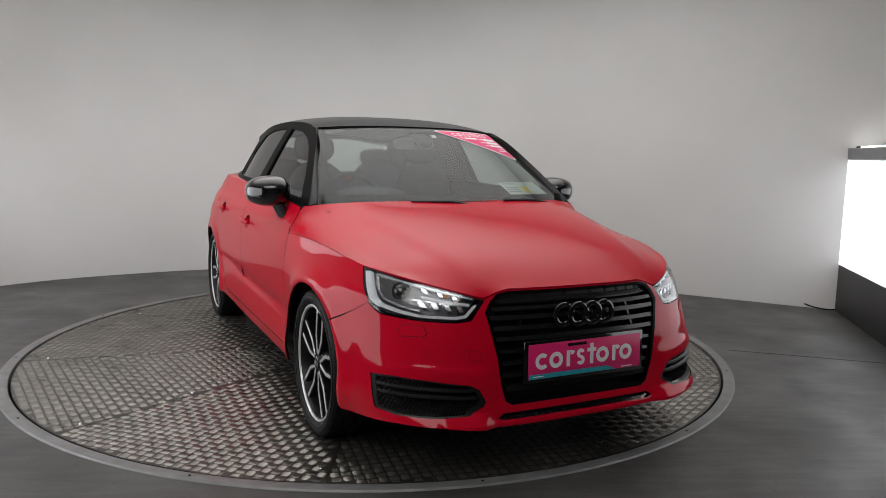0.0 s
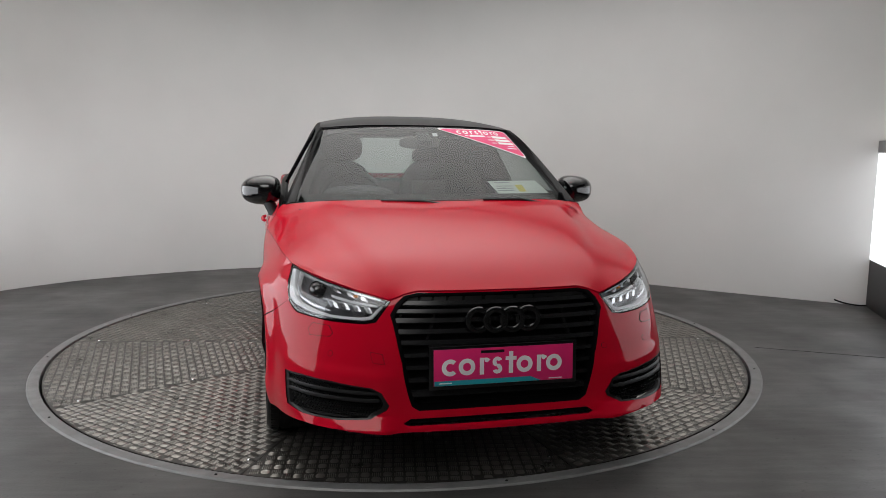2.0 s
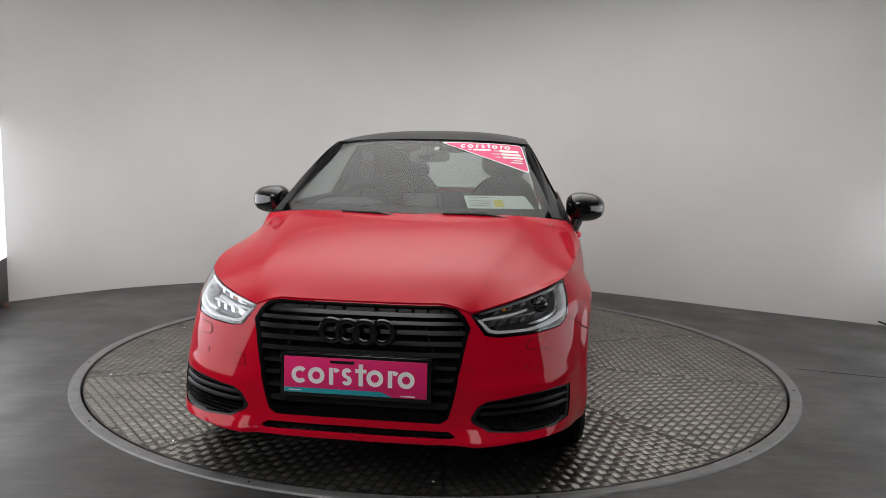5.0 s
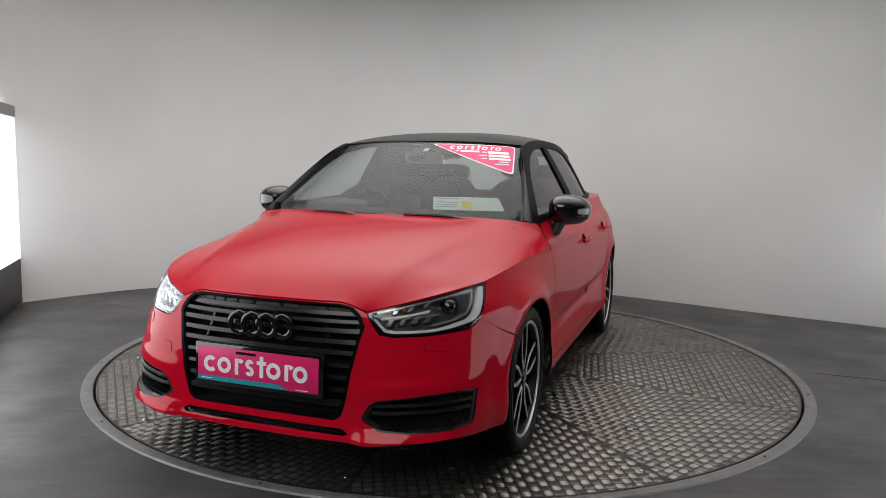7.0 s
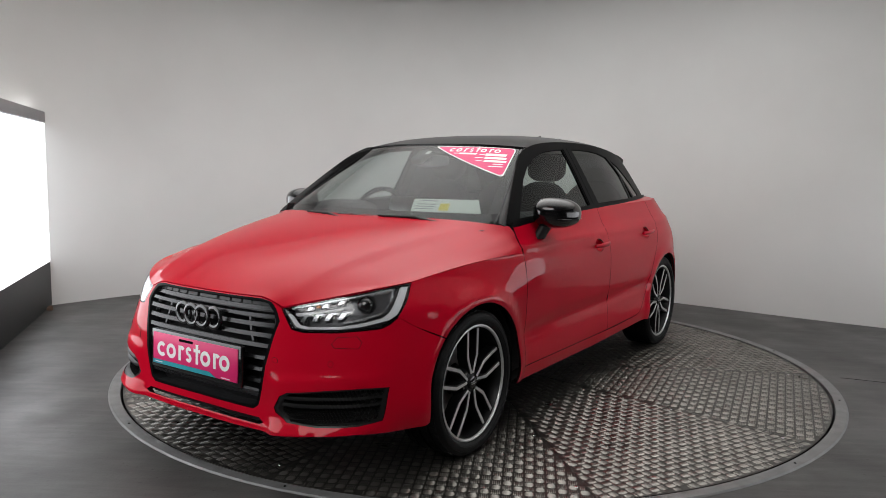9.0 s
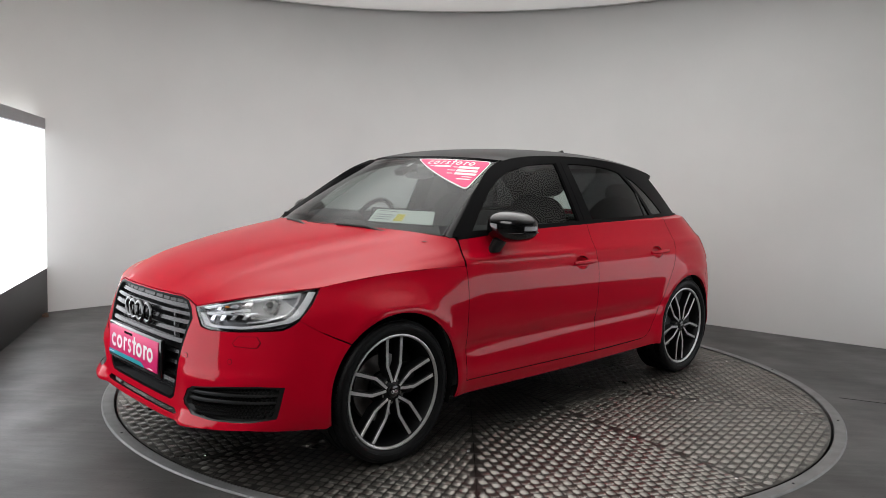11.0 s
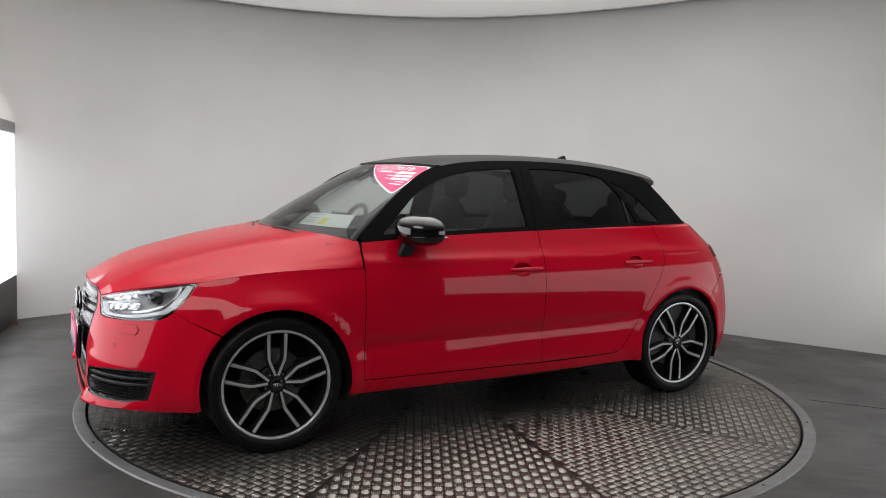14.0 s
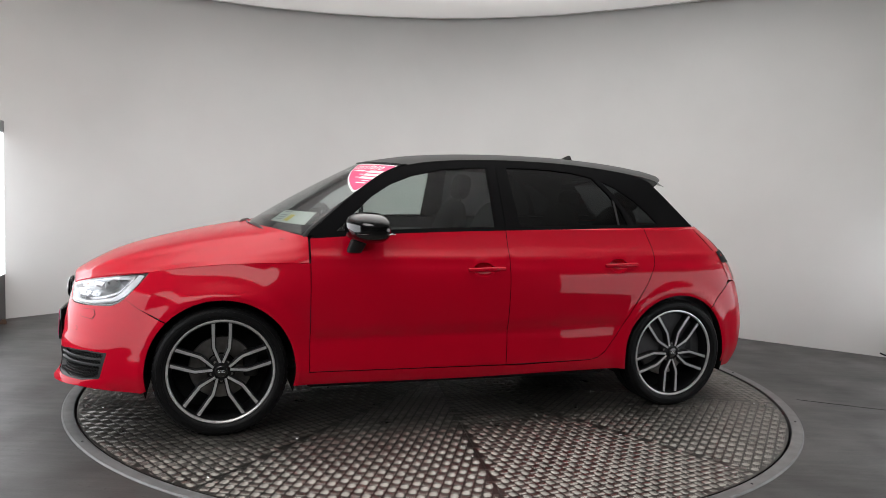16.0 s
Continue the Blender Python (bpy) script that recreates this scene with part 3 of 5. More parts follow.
def build_lower_body():
    # front wing
    x0 = 0.832
    a_low = arc(AXLE, 0.307, ARCH_R, 194, 44)
    wing = [(x0, 0.243)] + [(x, z) for x, z in a_low] + [(1.60, 0.600), (1.66, 0.640), (1.60, 0.700), (1.555, 0.757)] + [(x, float(hood_edge(x)) - 0.002) for x in np.linspace(1.53, x0, 16)]
    fill("front_wing", wing, side_point, RED, car, mirror=True, flip=-1)
    # doors
    bx = -0.2
    fd = [(x0 - 0.0038, 0.2905), (x0 - 0.0038, 0.86)] + [(x, float(belt(x)) - 0.012) for x in np.linspace(x0 - 0.0038, bx + G, 14)] + [(bx + 0.001, 0.70), (bx + 0.010, 0.2855)]
    doors = fill("front_door", fd, side_point, RED, car, holes=[handle_cup(-0.055, 0.782)], mirror=True, flip=-1)
    rd = [(bx + 0.0062, 0.2855), (bx - 0.0028, 0.70), (bx - 0.002, float(belt(bx)) - 0.012)] + [(x, float(belt(x)) - 0.012) for x in np.linspace(bx - 0.05, -1.045, 12)] + [(-1.075, 0.90), (-1.072, 0.81), (-1.02, 0.70)] + [(-0.955, 0.60), (-0.885, 0.490), (-0.83, 0.405), (-0.775, 0.335), (-0.735, 0.305), (-0.69, 0.293)]
    rdoors = fill("rear_door", rd, side_point, RED, car, holes=[handle_cup(-0.845, 0.803)], mirror=True, flip=-1)
    # sill
    sill = [(0.895, 0.226), (0.895, 0.240), (x0 + 0.002, 0.240), (x0 + 0.002, 0.286), (0.3, 0.283), (-0.3, 0.279), (-0.68, 0.288), (-0.73, 0.299), (-0.775, 0.328)] + [(-0.80, 0.36)] + arc(-AXLE, 0.300, ARCH_R, 6, -12, 6) + [(-0.86, 0.236), (0.0, 0.222)]
    fill("sill", sill, side_point, RED, car, mirror=True, flip=-1)
    # rear quarter
    q = [(-0.80, 0.3605)] + [(-0.8348, 0.4045), (-0.8893, 0.4895), (-0.9593, 0.5995), (-1.0243, 0.6995), (-1.0764, 0.8095), (-1.0793, 0.90), (-1.0495, float(belt(-1.05)) - 0.012)] + [(x, float(belt(x)) - 0.012) for x in np.linspace(-1.15, -1.50, 8)] + [(-1.565, 0.945), (-1.615, 0.885), (-1.545, 0.875), (-1.585, 0.79), (-1.622, 0.716), (-1.600, 0.688), (-1.500, 0.606)] + arc(-AXLE, 0.300, ARCH_R, 130, 6)
    fill("rear_quarter", q, side_point, RED, car, mirror=True, flip=-1)
    rb = [(-1.61, 0.20), (-1.575, 0.24)] + arc(-AXLE, 0.300, ARCH_R, 190, 131, 12) + [(-1.503, 0.602), (-1.603, 0.683), (-1.640, 0.702), (-1.74, 0.696), (-1.82, 0.65), (-1.86, 0.60), (-1.87, 0.25), (-1.80, 0.19)]
    fill("rear_bumper_side", rb, side_point, RED, car, mirror=True, flip=-1)
    tl = [(-1.548, 0.874), (-1.617, 0.884), (-1.668, 0.84), (-1.73, 0.72), (-1.705, 0.704), (-1.628, 0.716), (-1.590, 0.788)]
    fill("tail_lamp", tl, side_point, TAIL_RED, car, "dark red tail lamp", mirror=True, flip=-1, lift=0.004)
    smoke = [(-1.550, 0.871), (-1.616, 0.880), (-1.664, 0.838), (-1.684, 0.806), (-1.580, 0.812)]
    fill("smoked_lens", smoke, side_point, MATT_BLACK, car, "dark smoked upper part of the tail lamp", mirror=True, flip=-1, lift=0.006, thick=0.004)
    gap = [(-1.420, 1.002), (-1.424, 1.002), (-1.480, 0.945), (-1.534, 0.882), (-1.530, 0.880), (-1.476, 0.943)]
    fill("tailgate_gap", gap, side_point, SHUT_LINE, car, mirror=True, flip=-1, lift=0.001, thick=0.002)
    return doors, rdoors


DOORS = build_lower_body()


# ---- car: nose ----
def P(y, z):
    return (psi_of_y(y, z), z)


def PX(x, z, s=1):
    return (psi_of_x(x, z, s), z)


def both(pts):
    """A symmetric loop from its left half, listed from the middle top round to the middle bottom."""
    return pts + [(-a, z) for a, z in pts[::-1]]


GRILLE = [P(0.300, 0.700), P(0.345, 0.690), P(0.374, 0.664), P(0.396, 0.625), P(0.360, 0.460), P(0.326, 0.305), P(0.300, 0.288)]
INTAKE = [P(0.756, 0.394), P(0.70, 0.400), P(0.60, 0.394), P(0.465, 0.376), P(0.432, 0.358), P(0.405, 0.312), P(0.415, 0.295), P(0.47, 0.268), P(0.58, 0.262), P(0.70, 0.264), P(0.750, 0.275)]
SLOT = [P(0.330, 0.261), P(0.356, 0.245), P(0.338, 0.237)]


def build_nose():
    neg = lambda l: [(-a, z) for a, z in l[::-1]]
    top = [P(0.02, 0.703), P(0.295, 0.703), P(0.340, 0.693), P(0.390, 0.672), P(0.402, 0.655), P(0.445, 0.598), P(0.49, 0.590), P(0.60, 0.592), PX(1.72, 0.602), PX(1.69, 0.615), PX(1.658, 0.6375), PX(1.60, 0.5983)]
    arch = [PX(x, z) for x, z in arc(AXLE, 0.307, ARCH_R, 43, -14, 14)]
    bottom = [PX(1.585, 0.216), PX(1.68, 0.222), PX(1.75, 0.229), P(0.70, 0.238), P(0.58, 0.234), P(0.40, 0.217), P(0.02, 0.213)]
    half = top + arch + bottom
    fill("front_bumper", half + neg(half), front_point, RED, car, holes=[GRILLE + neg(GRILLE), INTAKE, neg(INTAKE), SLOT + neg(SLOT)], step=(0.9, 0.0115), flip=1, thick=0.03)
    return neg


NEG = build_nose()

hood_c = spline([0.75, 0.95, 1.1, 1.3, 1.5, 1.7, 1.85, 1.92, 1.96], [0.966, 0.966, 0.952, 0.922, 0.881, 0.827, 0.773, 0.739, 0.706])


def hood_z(x, y):
    zs = hood_edge(np.minimum(x, 1.56))
    w = np.maximum(side_y(np.minimum(x, 1.60), zs), 0.2)
    p = np.interp(x, [0.8, 1.2, 1.6, 1.95], [6.5, 4.4, 3.0, 2.4])
    c = hood_c(x)
    base = c - (c - zs) * np.clip(np.abs(y) / w, 0, 1.0) ** p
    return base


def power_line(x, y):
    """Two folds that widen towards the windscreen."""
    d = np.abs(y) - (0.42 + 0.22 * (1.9 - x))
    return -0.013 / (1 + np.exp(-d / 0.011)) * np.clip((1.88 - x) / 0.3, 0, 1) * np.clip((x - 0.85) / 0.4, 0, 1)


def build_hood():
    nu, nv = 60, 72
    V = np.linspace(-1, 1, nv)
    zt = lambda y: np.where(np.abs(y) < 0.30, 0.7085, np.interp(np.abs(y), [0.30, 0.345, 0.394, 0.722], [0.7085, 0.697, 0.677, 0.760]))
    front = []
    for v in V:
        y = 0.722 * np.sign(v) * abs(v) ** 1.0
        z = float(zt(y))
        front.append(front_point(psi_of_y(y, z) if abs(y) > 1e-6 else 1e-4, z))
    front = np.array(front)
    cowl = []
    for v in V:
        if abs(v) > 0.86:
            z = 0.932 - (0.932 - float(hood_edge(0.838))) * (abs(v) - 0.86) / 0.14
            cowl.append((0.838, math.copysign(float(side_y(0.838, z)), v), z))
        else:
            k = abs(v) / 0.86
            cowl.append((0.838 + 0.232 * (1 - k**2.4), 0.748 * v / 0.86, 0.966 - 0.034 * k**4))
    cowl = np.array(cowl)
    us = np.linspace(0, 1, nu)
    left = np.array([(x, 0, 0) for x in np.linspace(0.838, front[-1, 0], nu)])
    left[:, 2] = hood_edge(left[:, 0])
    left[:, 1] = side_y(left[:, 0], left[:, 2])
    left[0], left[-1] = cowl[-1], front[-1]
    right = left * (1, -1, 1)
    grid = np.zeros((nu, nv, 3))
    for i, u in enumerate(us):
        for j, v in enumerate(V):
            s = (v + 1) / 2
            c = (1 - u) * cowl[j] + u * front[j] + (1 - s) * right[i] + s * left[i] - ((1 - u) * (1 - s) * cowl[0] + (1 - u) * s * cowl[-1] + u * (1 - s) * front[0] + u * s * front[-1])
            grid[i, j] = c
    # heights from the crowned surface, blended to the edges
    T = hood_z(grid[..., 0], grid[..., 1])
    res = grid[..., 2] * 0
    r0, r1 = cowl[:, 2] - T[0], front[:, 2] - T[-1]
    q0, q1 = right[:, 2] - T[:, 0], left[:, 2] - T[:, -1]
    for i, u in enumerate(us):
        for j, v in enumerate(V):
            s = (v + 1) / 2
            wu = max(0, (u - 0.72) / 0.28) ** 2
            ws = max(0, (abs(v) - 0.7) / 0.3) ** 2
            res[i, j] = (1 - u) ** 4 * r0[j] + wu * r1[j] + (ws * (q1[i] if v > 0 else q0[i])) * (1 - wu) * (1 - (1 - u) ** 4)
    Z = T + res
    for _ in range(60):
        Z[1:-1, 1:-1] = (Z[:-2, 1:-1] + Z[2:, 1:-1] + Z[1:-1, :-2] + Z[1:-1, 2:]) * 0.2 + Z[1:-1, 1:-1] * 0.2
    fade = np.minimum(1, (1 - np.abs(V)) / 0.12)[None, :] * np.minimum(1, (1 - us) / 0.08)[:, None]
    grid[..., 2] = Z + power_line(grid[..., 0], grid[..., 1]) * fade
    vs = grid.reshape(-1, 3).tolist()
    fs = [(i * nv + j, (i + 1) * nv + j, (i + 1) * nv + j + 1, i * nv + j + 1) for i in range(nu - 1) for j in range(nv - 1)]
    bm = bmesh.new()
    bv = [bm.verts.new(v) for v in vs]
    for f in fs:
        bm.faces.new([bv[k] for k in f])
    bmesh.ops.recalc_face_normals(bm, faces=bm.faces)
    if sum(f.normal.z for f in bm.faces) < 0:
        bmesh.ops.reverse_faces(bm, faces=bm.faces)
    edge = [e for e in bm.edges if e.is_boundary]
    r = bmesh.ops.extrude_edge_only(bm, edges=edge)
    for v in r["geom"]:
        if isinstance(v, bmesh.types.BMVert):
            v.co.z -= 0.014
            v.co.x *= 0.997
            v.co.y *= 0.99
    part("bonnet", bm, RED, car, "glossy red bonnet with two folded lines", at=AT)


build_hood()

# ---- car: greenhouse ----
roof_c = spline([-1.60, -1.45, -1.32, -0.9, -0.31, 0.16, 0.30, 0.45, 0.53], [1.285, 1.320, 1.352, 1.394, 1.403, 1.376, 1.354, 1.325, 1.306])
rail_z = spline([-1.60, -1.40, -1.15, -0.89, -0.6, -0.22, 0.1, 0.26, 0.42, 0.57, 0.84], [1.19, 1.255, 1.302, 1.334, 1.354, 1.357, 1.339, 1.316, 1.267, 1.165, 0.945])


def green_y(x, z):
    x, z = np.asarray(x, float), np.asarray(z, float)
    y = 0.745 - 0.55 * (z - 0.95) - 0.25 * np.clip(z - 1.15, 0, 1) ** 2
    y = y - 0.16 * np.clip(-x - 0.55, 0, 2) ** 2 - 0.05 * np.clip(x - 0.2, 0, 2) ** 2
    return y


def green_point(x, z):
    return np.stack([np.asarray(x, float), green_y(x, z), np.asarray(z, float)], -1)


def roof_z(x, y):
    e = green_y(x, rail_z(x))
    return roof_c(x) - (roof_c(x) - rail_z(x)) * np.clip(np.abs(y) / e, 0, 1) ** 2.8


WIN_F = [(0.700, 0.962), (0.605, 1.050), (0.50, 1.143), (0.40, 1.205), (0.28, 1.254), (0.10, 1.293), (-0.06, 1.308), (-0.150, 1.312), (-0.150, 0.996), (0.1, 0.988), (0.4, 0.976)]
WIN_R = [(-0.272, 1.315), (-0.40, 1.318), (-0.55, 1.314), (-0.68, 1.303), (-0.800, 1.281), (-0.885, 1.195), (-0.950, 1.105), (-0.982, 1.020), (-0.6, 1.012), (-0.295, 1.004)]
WIN_Q = [(-0.858, 1.264), (-0.95, 1.228), (-1.06, 1.160), (-1.14, 1.094), (-1.205, 1.028), (-1.025, 1.023), (-0.988, 1.10), (-0.924, 1.19)]


def grid_part(name, rows, material, parent, label="", drop=0.006):
    nu, nv = len(rows), len(rows[0])
    bm = bmesh.new()
    bv = [bm.verts.new(v) for r in rows for v in r]
    for i in range(nu - 1):
        for j in range(nv - 1):
            bm.faces.new((bv[i * nv + j], bv[(i + 1) * nv + j], bv[(i + 1) * nv + j + 1], bv[i * nv + j + 1]))
    bmesh.ops.recalc_face_normals(bm, faces=bm.faces)
    if sum(f.normal.z * f.calc_area() for f in bm.faces) < 0:
        bmesh.ops.reverse_faces(bm, faces=bm.faces)
    if drop:
        edge = [e for e in bm.edges if e.is_boundary]
        r = bmesh.ops.extrude_edge_only(bm, edges=edge)
        for v in r["geom"]:
            if isinstance(v, bmesh.types.BMVert):
                v.co.z -= drop
    return part(name, bm, material, parent, label, at=AT)


def ws_point(s, v):
    """Windscreen, s from 0 at its top to 1 at its base, v across."""
    ty, by = 0.522 * v, 0.690 * v
    tx = 0.438 - 0.150 * abs(v) ** 2.2
    bx = 1.085 - 0.235 * abs(v) ** 2.4
    tz = float(roof_z(tx, ty)) - 0.006
    bz = 0.952 - 0.008 * v * v
    x, y, z = tx + (bx - tx) * s, ty + (by - ty) * s, tz + (bz - tz) * s
    k = 4 * s * (1 - s)
    return (x + 0.002 * k, y, z + 0.012 * k)


def build_greenhouse():
    top = [(x, float(rail_z(x))) for x in np.linspace(0.42, -1.17, 28)]
    outer = [(0.834, 0.944), (0.70, 1.058), (0.57, 1.165), (0.48, 1.231)] + top + [(-1.215, 1.275), (-1.30, 1.195), (-1.40, 1.100), (-1.49, 1.012)] + [(x, float(belt(x)) - 0.006) for x in np.linspace(-1.3, 0.80, 16)]
    # upper door frames, pillars and roof rail
    fill("pillar_frame", outer, green_point, MATT_BLACK, car, "black pillars and roof rail", holes=[WIN_F, WIN_R, WIN_Q], step=(0.03, 0.025), flip=-1, mirror=True)
    fill("front_side_window", WIN_F, green_point, GLASS_SIDE, car, "clear side window", step=(0.05, 0.04), flip=-1, mirror=True, lift=-0.006, thick=0.001)
    fill("rear_side_window", WIN_R, green_point, GLASS_DARK, car, "dark privacy glass", step=(0.05, 0.04), flip=-1, mirror=True, lift=-0.006, thick=0.001)
    fill("quarter_window", WIN_Q, green_point, GLASS_DARK, car, "dark privacy glass", step=(0.05, 0.04), flip=-1, mirror=True, lift=-0.004, thick=0.001)
    for bp in ([(-0.158, 1.316), (-0.205, 1.3175), (-0.205, 0.9965), (-0.158, 0.994)], [(-0.2095, 1.3175), (-0.268, 1.319), (-0.290, 1.000), (-0.2095, 0.997)]):
        fill("pillar_trim", bp, green_point, MATT_BLACK, car, "black door pillar trim", step=(0.03, 0.03), flip=-1, mirror=True, lift=0.004, thick=0.006)
    fill("window_divider", [(-0.911, 1.021), (-0.922, 1.021), (-0.922, 1.142), (-0.911, 1.158)], green_point, TRIM_BLACK, car, "thin black divider", step=(0.03, 0.03), flip=-1, mirror=True, lift=0.0, thick=0.006)
    strip = [(x, float(belt(x)) - 0.013) for x in np.linspace(0.82, -1.47, 30)] + [(x, float(belt(x)) + 0.007) for x in np.linspace(-1.47, 0.80, 30)]
    fill("belt_trim", strip, lambda x, z: green_point(x, z) + np.array([0, 0.012, 0]), MATT_BLACK, car, "black belt moulding", step=(0.04, 0.01), flip=-1, mirror=True, lift=0.004, thick=0.03)
    # red shoulder between the body side and the windows, on the rear door and behind it
    for nm, xa, xb in (("door_shoulder", -0.30, -1.050), ("rear_shoulder", -1.056, -1.500)):
        for sgn in (1, -1):
            rows = []
            for x in np.linspace(xa, xb, 22):
                z = float(belt(x))
                a = np.array((x, float(side_y(x, z - 0.012)) - 0.001, z - 0.0125))
                b = np.array((x, float(green_y(x, z)) + 0.004, z - 0.005))
                rows.append([tuple((a + (b - a) * k + np.array((0, 0, 0.004)) * 4 * k * (1 - k)) * (1, sgn, 1)) for k in np.linspace(0, 1, 5)])
            grid_part(nm, rows, RED, car, drop=0)
    # roof
    rows = []
    for u in np.linspace(0, 1, 50):
        r = []
        for v in np.linspace(-1, 1, 41):
            xf = 0.438 - 0.150 * abs(v) ** 2.2
            x = xf + (-1.36 + 0.18 * abs(v) ** 2.6 - xf) * u
            e = float(green_y(x, rail_z(x)))
            y = e * v
            r.append((x, y, float(roof_z(x, y))))
        rows.append(r)
    grid_part("roof", rows, BLACK_PAINT, car, "satin black roof")
    # windscreen and its pillars
    grid_part("windscreen", [[ws_point(s, v) for v in np.linspace(-1, 1, 41)] for s in np.linspace(0, 1, 22)], GLASS_CLEAR, car, "clear windscreen", drop=0)
    for sgn in (1, -1):
        rows = []
        for s in np.linspace(-0.02, 1, 24):
            a = np.array(ws_point(s, sgn * 0.995))
            t = max(s, 0)
            x = 0.34 + (0.845 - 0.34) * t
            z = float(rail_z(x))
            if s > 0.98:
                z = 0.928
            b = np.array((x, sgn * float(green_y(x, z)), z))
            rows.append([tuple(a + (b - a) * k + np.array((0.012, sgn * 0.006, 0.006)) * 4 * k * (1 - k)) for k in np.linspace(0, 1, 7)])
        grid_part("windscreen_pillar", rows, BLACK_PAINT, car, drop=0.004)
    # dark ceramic border of the windscreen
    for a, b, va, vb in ((0.0, 0.045, -1, 1), (0.90, 1.0, -1, 1), (0.0, 1.0, -1, -0.93), (0.0, 1.0, 0.93, 1)):
        rows = [[tuple(np.array(ws_point(s, v)) - np.array((0.003, 0, 0.003))) for v in np.linspace(va, vb, 30 if vb - va > 1 else 4)] for s in np.linspace(a, b, 16 if b - a > 0.5 else 4)]
        grid_part("windscreen_border", rows, MATT_BLACK, car, "black ceramic border", drop=0)
    # cowl
    rows = []
    for k in np.linspace(0, 1, 4):
        rows.append([(1.14 - 0.29 * abs(v) ** 2.3 - 0.14 * k, 0.672 * v, 0.936 - 0.004 * k) for v in np.linspace(-1, 1, 30)])
    grid_part("cowl", rows, TRIM_BLACK, car, "black cowl panel below the windscreen")
    # tailgate, rear window, spoiler
    rows = [[(-1.33 + 0.13 * v * v - 0.25 * s, (0.455 + 0.10 * s) * v, 1.345 - 0.345 * s - 0.055 * v * v * (1 - s)) for v in np.linspace(-1, 1, 15)] for s in np.linspace(0, 1, 8)]
    grid_part("rear_window", rows, GLASS_SIDE, car, "rear window", drop=0)
    back = lambda y, z: XB - (XB - float(tail_x(z))) * (1 - min(abs(y) / float(flank(z)), 0.999) ** NR) ** (1 / NR)
    rows = [[(back(0.60 * v, z), 0.60 * v, z) for v in np.linspace(-1, 1, 21)] for z in np.linspace(1.005, 0.60, 12)]
    grid_part("tailgate", rows, RED, car, drop=0)
    rows = [[(back(0.62 * v, z) - 0.004, 0.62 * v, z) for v in np.linspace(-1, 1, 21)] for z in np.linspace(0.60, 0.2, 10)]
    grid_part("rear_bumper", rows, RED, car, drop=0)
    bm = bmesh.new()
    prof = [(-1.335, 0.002), (-1.40, 0.002), (-1.452, -0.001), (-1.466, -0.008), (-1.460, -0.022), (-1.435, -0.046), (-1.335, -0.060)]
    cols = []
    for v in np.linspace(-1, 1, 25):
        y = 0.492 * v
        sw = 0.185 * abs(v) ** 2.6
        zz = float(roof_z(-1.335 + sw, y))
        cols.append([bm.verts.new((x + sw, y, zz + dz + (x + 1.335) * 0.20)) for x, dz in prof])
    for a, b in zip(cols, cols[1:]):
        for k in range(len(prof)):
            bm.faces.new((a[k], a[(k + 1) % len(prof)], b[(k + 1) % len(prof)], b[k]))
    bm.faces.new(cols[0])
    bm.faces.new(cols[-1][::-1])
    bmesh.ops.recalc_face_normals(bm, faces=bm.faces)
    part("roof_spoiler", bm, BLACK_PAINT, car, "black roof spoiler", at=AT)
    bm = bmesh.new()
    rows = [(-0.86, 0.014, 0.0), (-0.88, 0.012, 0.012), (-0.905, 0.008, 0.026), (-0.93, 0.004, 0.036)]
    cs = [[bm.verts.new((x, y * c, float(roof_c(-0.9)) + h)) for c in (-1, 1)] for x, y, h in rows]
    tail = [[bm.verts.new((-0.955 + 0.004 * i, y * c, float(roof_c(-0.9)) + h)) for c in (-1, 1)] for i, (x, y, h) in enumerate(rows)]
    for i in range(3):
        bm.faces.new((cs[i][0], cs[i + 1][0], tail[i + 1][0], tail[i][0]))
        bm.faces.new((cs[i][1], tail[i][1], tail[i + 1][1], cs[i + 1][1]))
        bm.faces.new((cs[i][0], cs[i][1], cs[i + 1][1], cs[i + 1][0]))
        bm.faces.new((tail[i][0], tail[i + 1][0], tail[i + 1][1], tail[i][1]))
    bm.faces.new((cs[3][0], cs[3][1], tail[3][1], tail[3][0]))
    bmesh.ops.recalc_face_normals(bm, faces=bm.faces)
    part("antenna", bm, GLOSS_BLACK, car, "small black shark-fin antenna", at=AT)


build_greenhouse()


# ---- car: grille, intakes, lamps, plate ----
def lifted(surf, d):
    """A surface set back by d along the car."""
    return lambda u, v: surf(u, v) - np.array([d, 0, 0])


def sloped(d, z0):
    """The nose's surface set back by d, leaning back above the height z0."""
    return lambda u, v: front_point(u, v) - np.stack([d + (np.asarray(v, float) - z0) * 0.15, 0 * np.asarray(v, float), 0 * np.asarray(v, float)], -1)


def shrink(poly, k, kz=None):
    c = np.mean(poly, axis=0)
    return [(float(c[0] + (a - c[0]) * k), float(c[1] + (z - c[1]) * (kz or k))) for a, z in poly]


def half_width(z):
    pts = sorted((zz, a) for a, zz in GRILLE)
    return float(np.interp(z, [p[0] for p in pts], [p[1] for p in pts]))


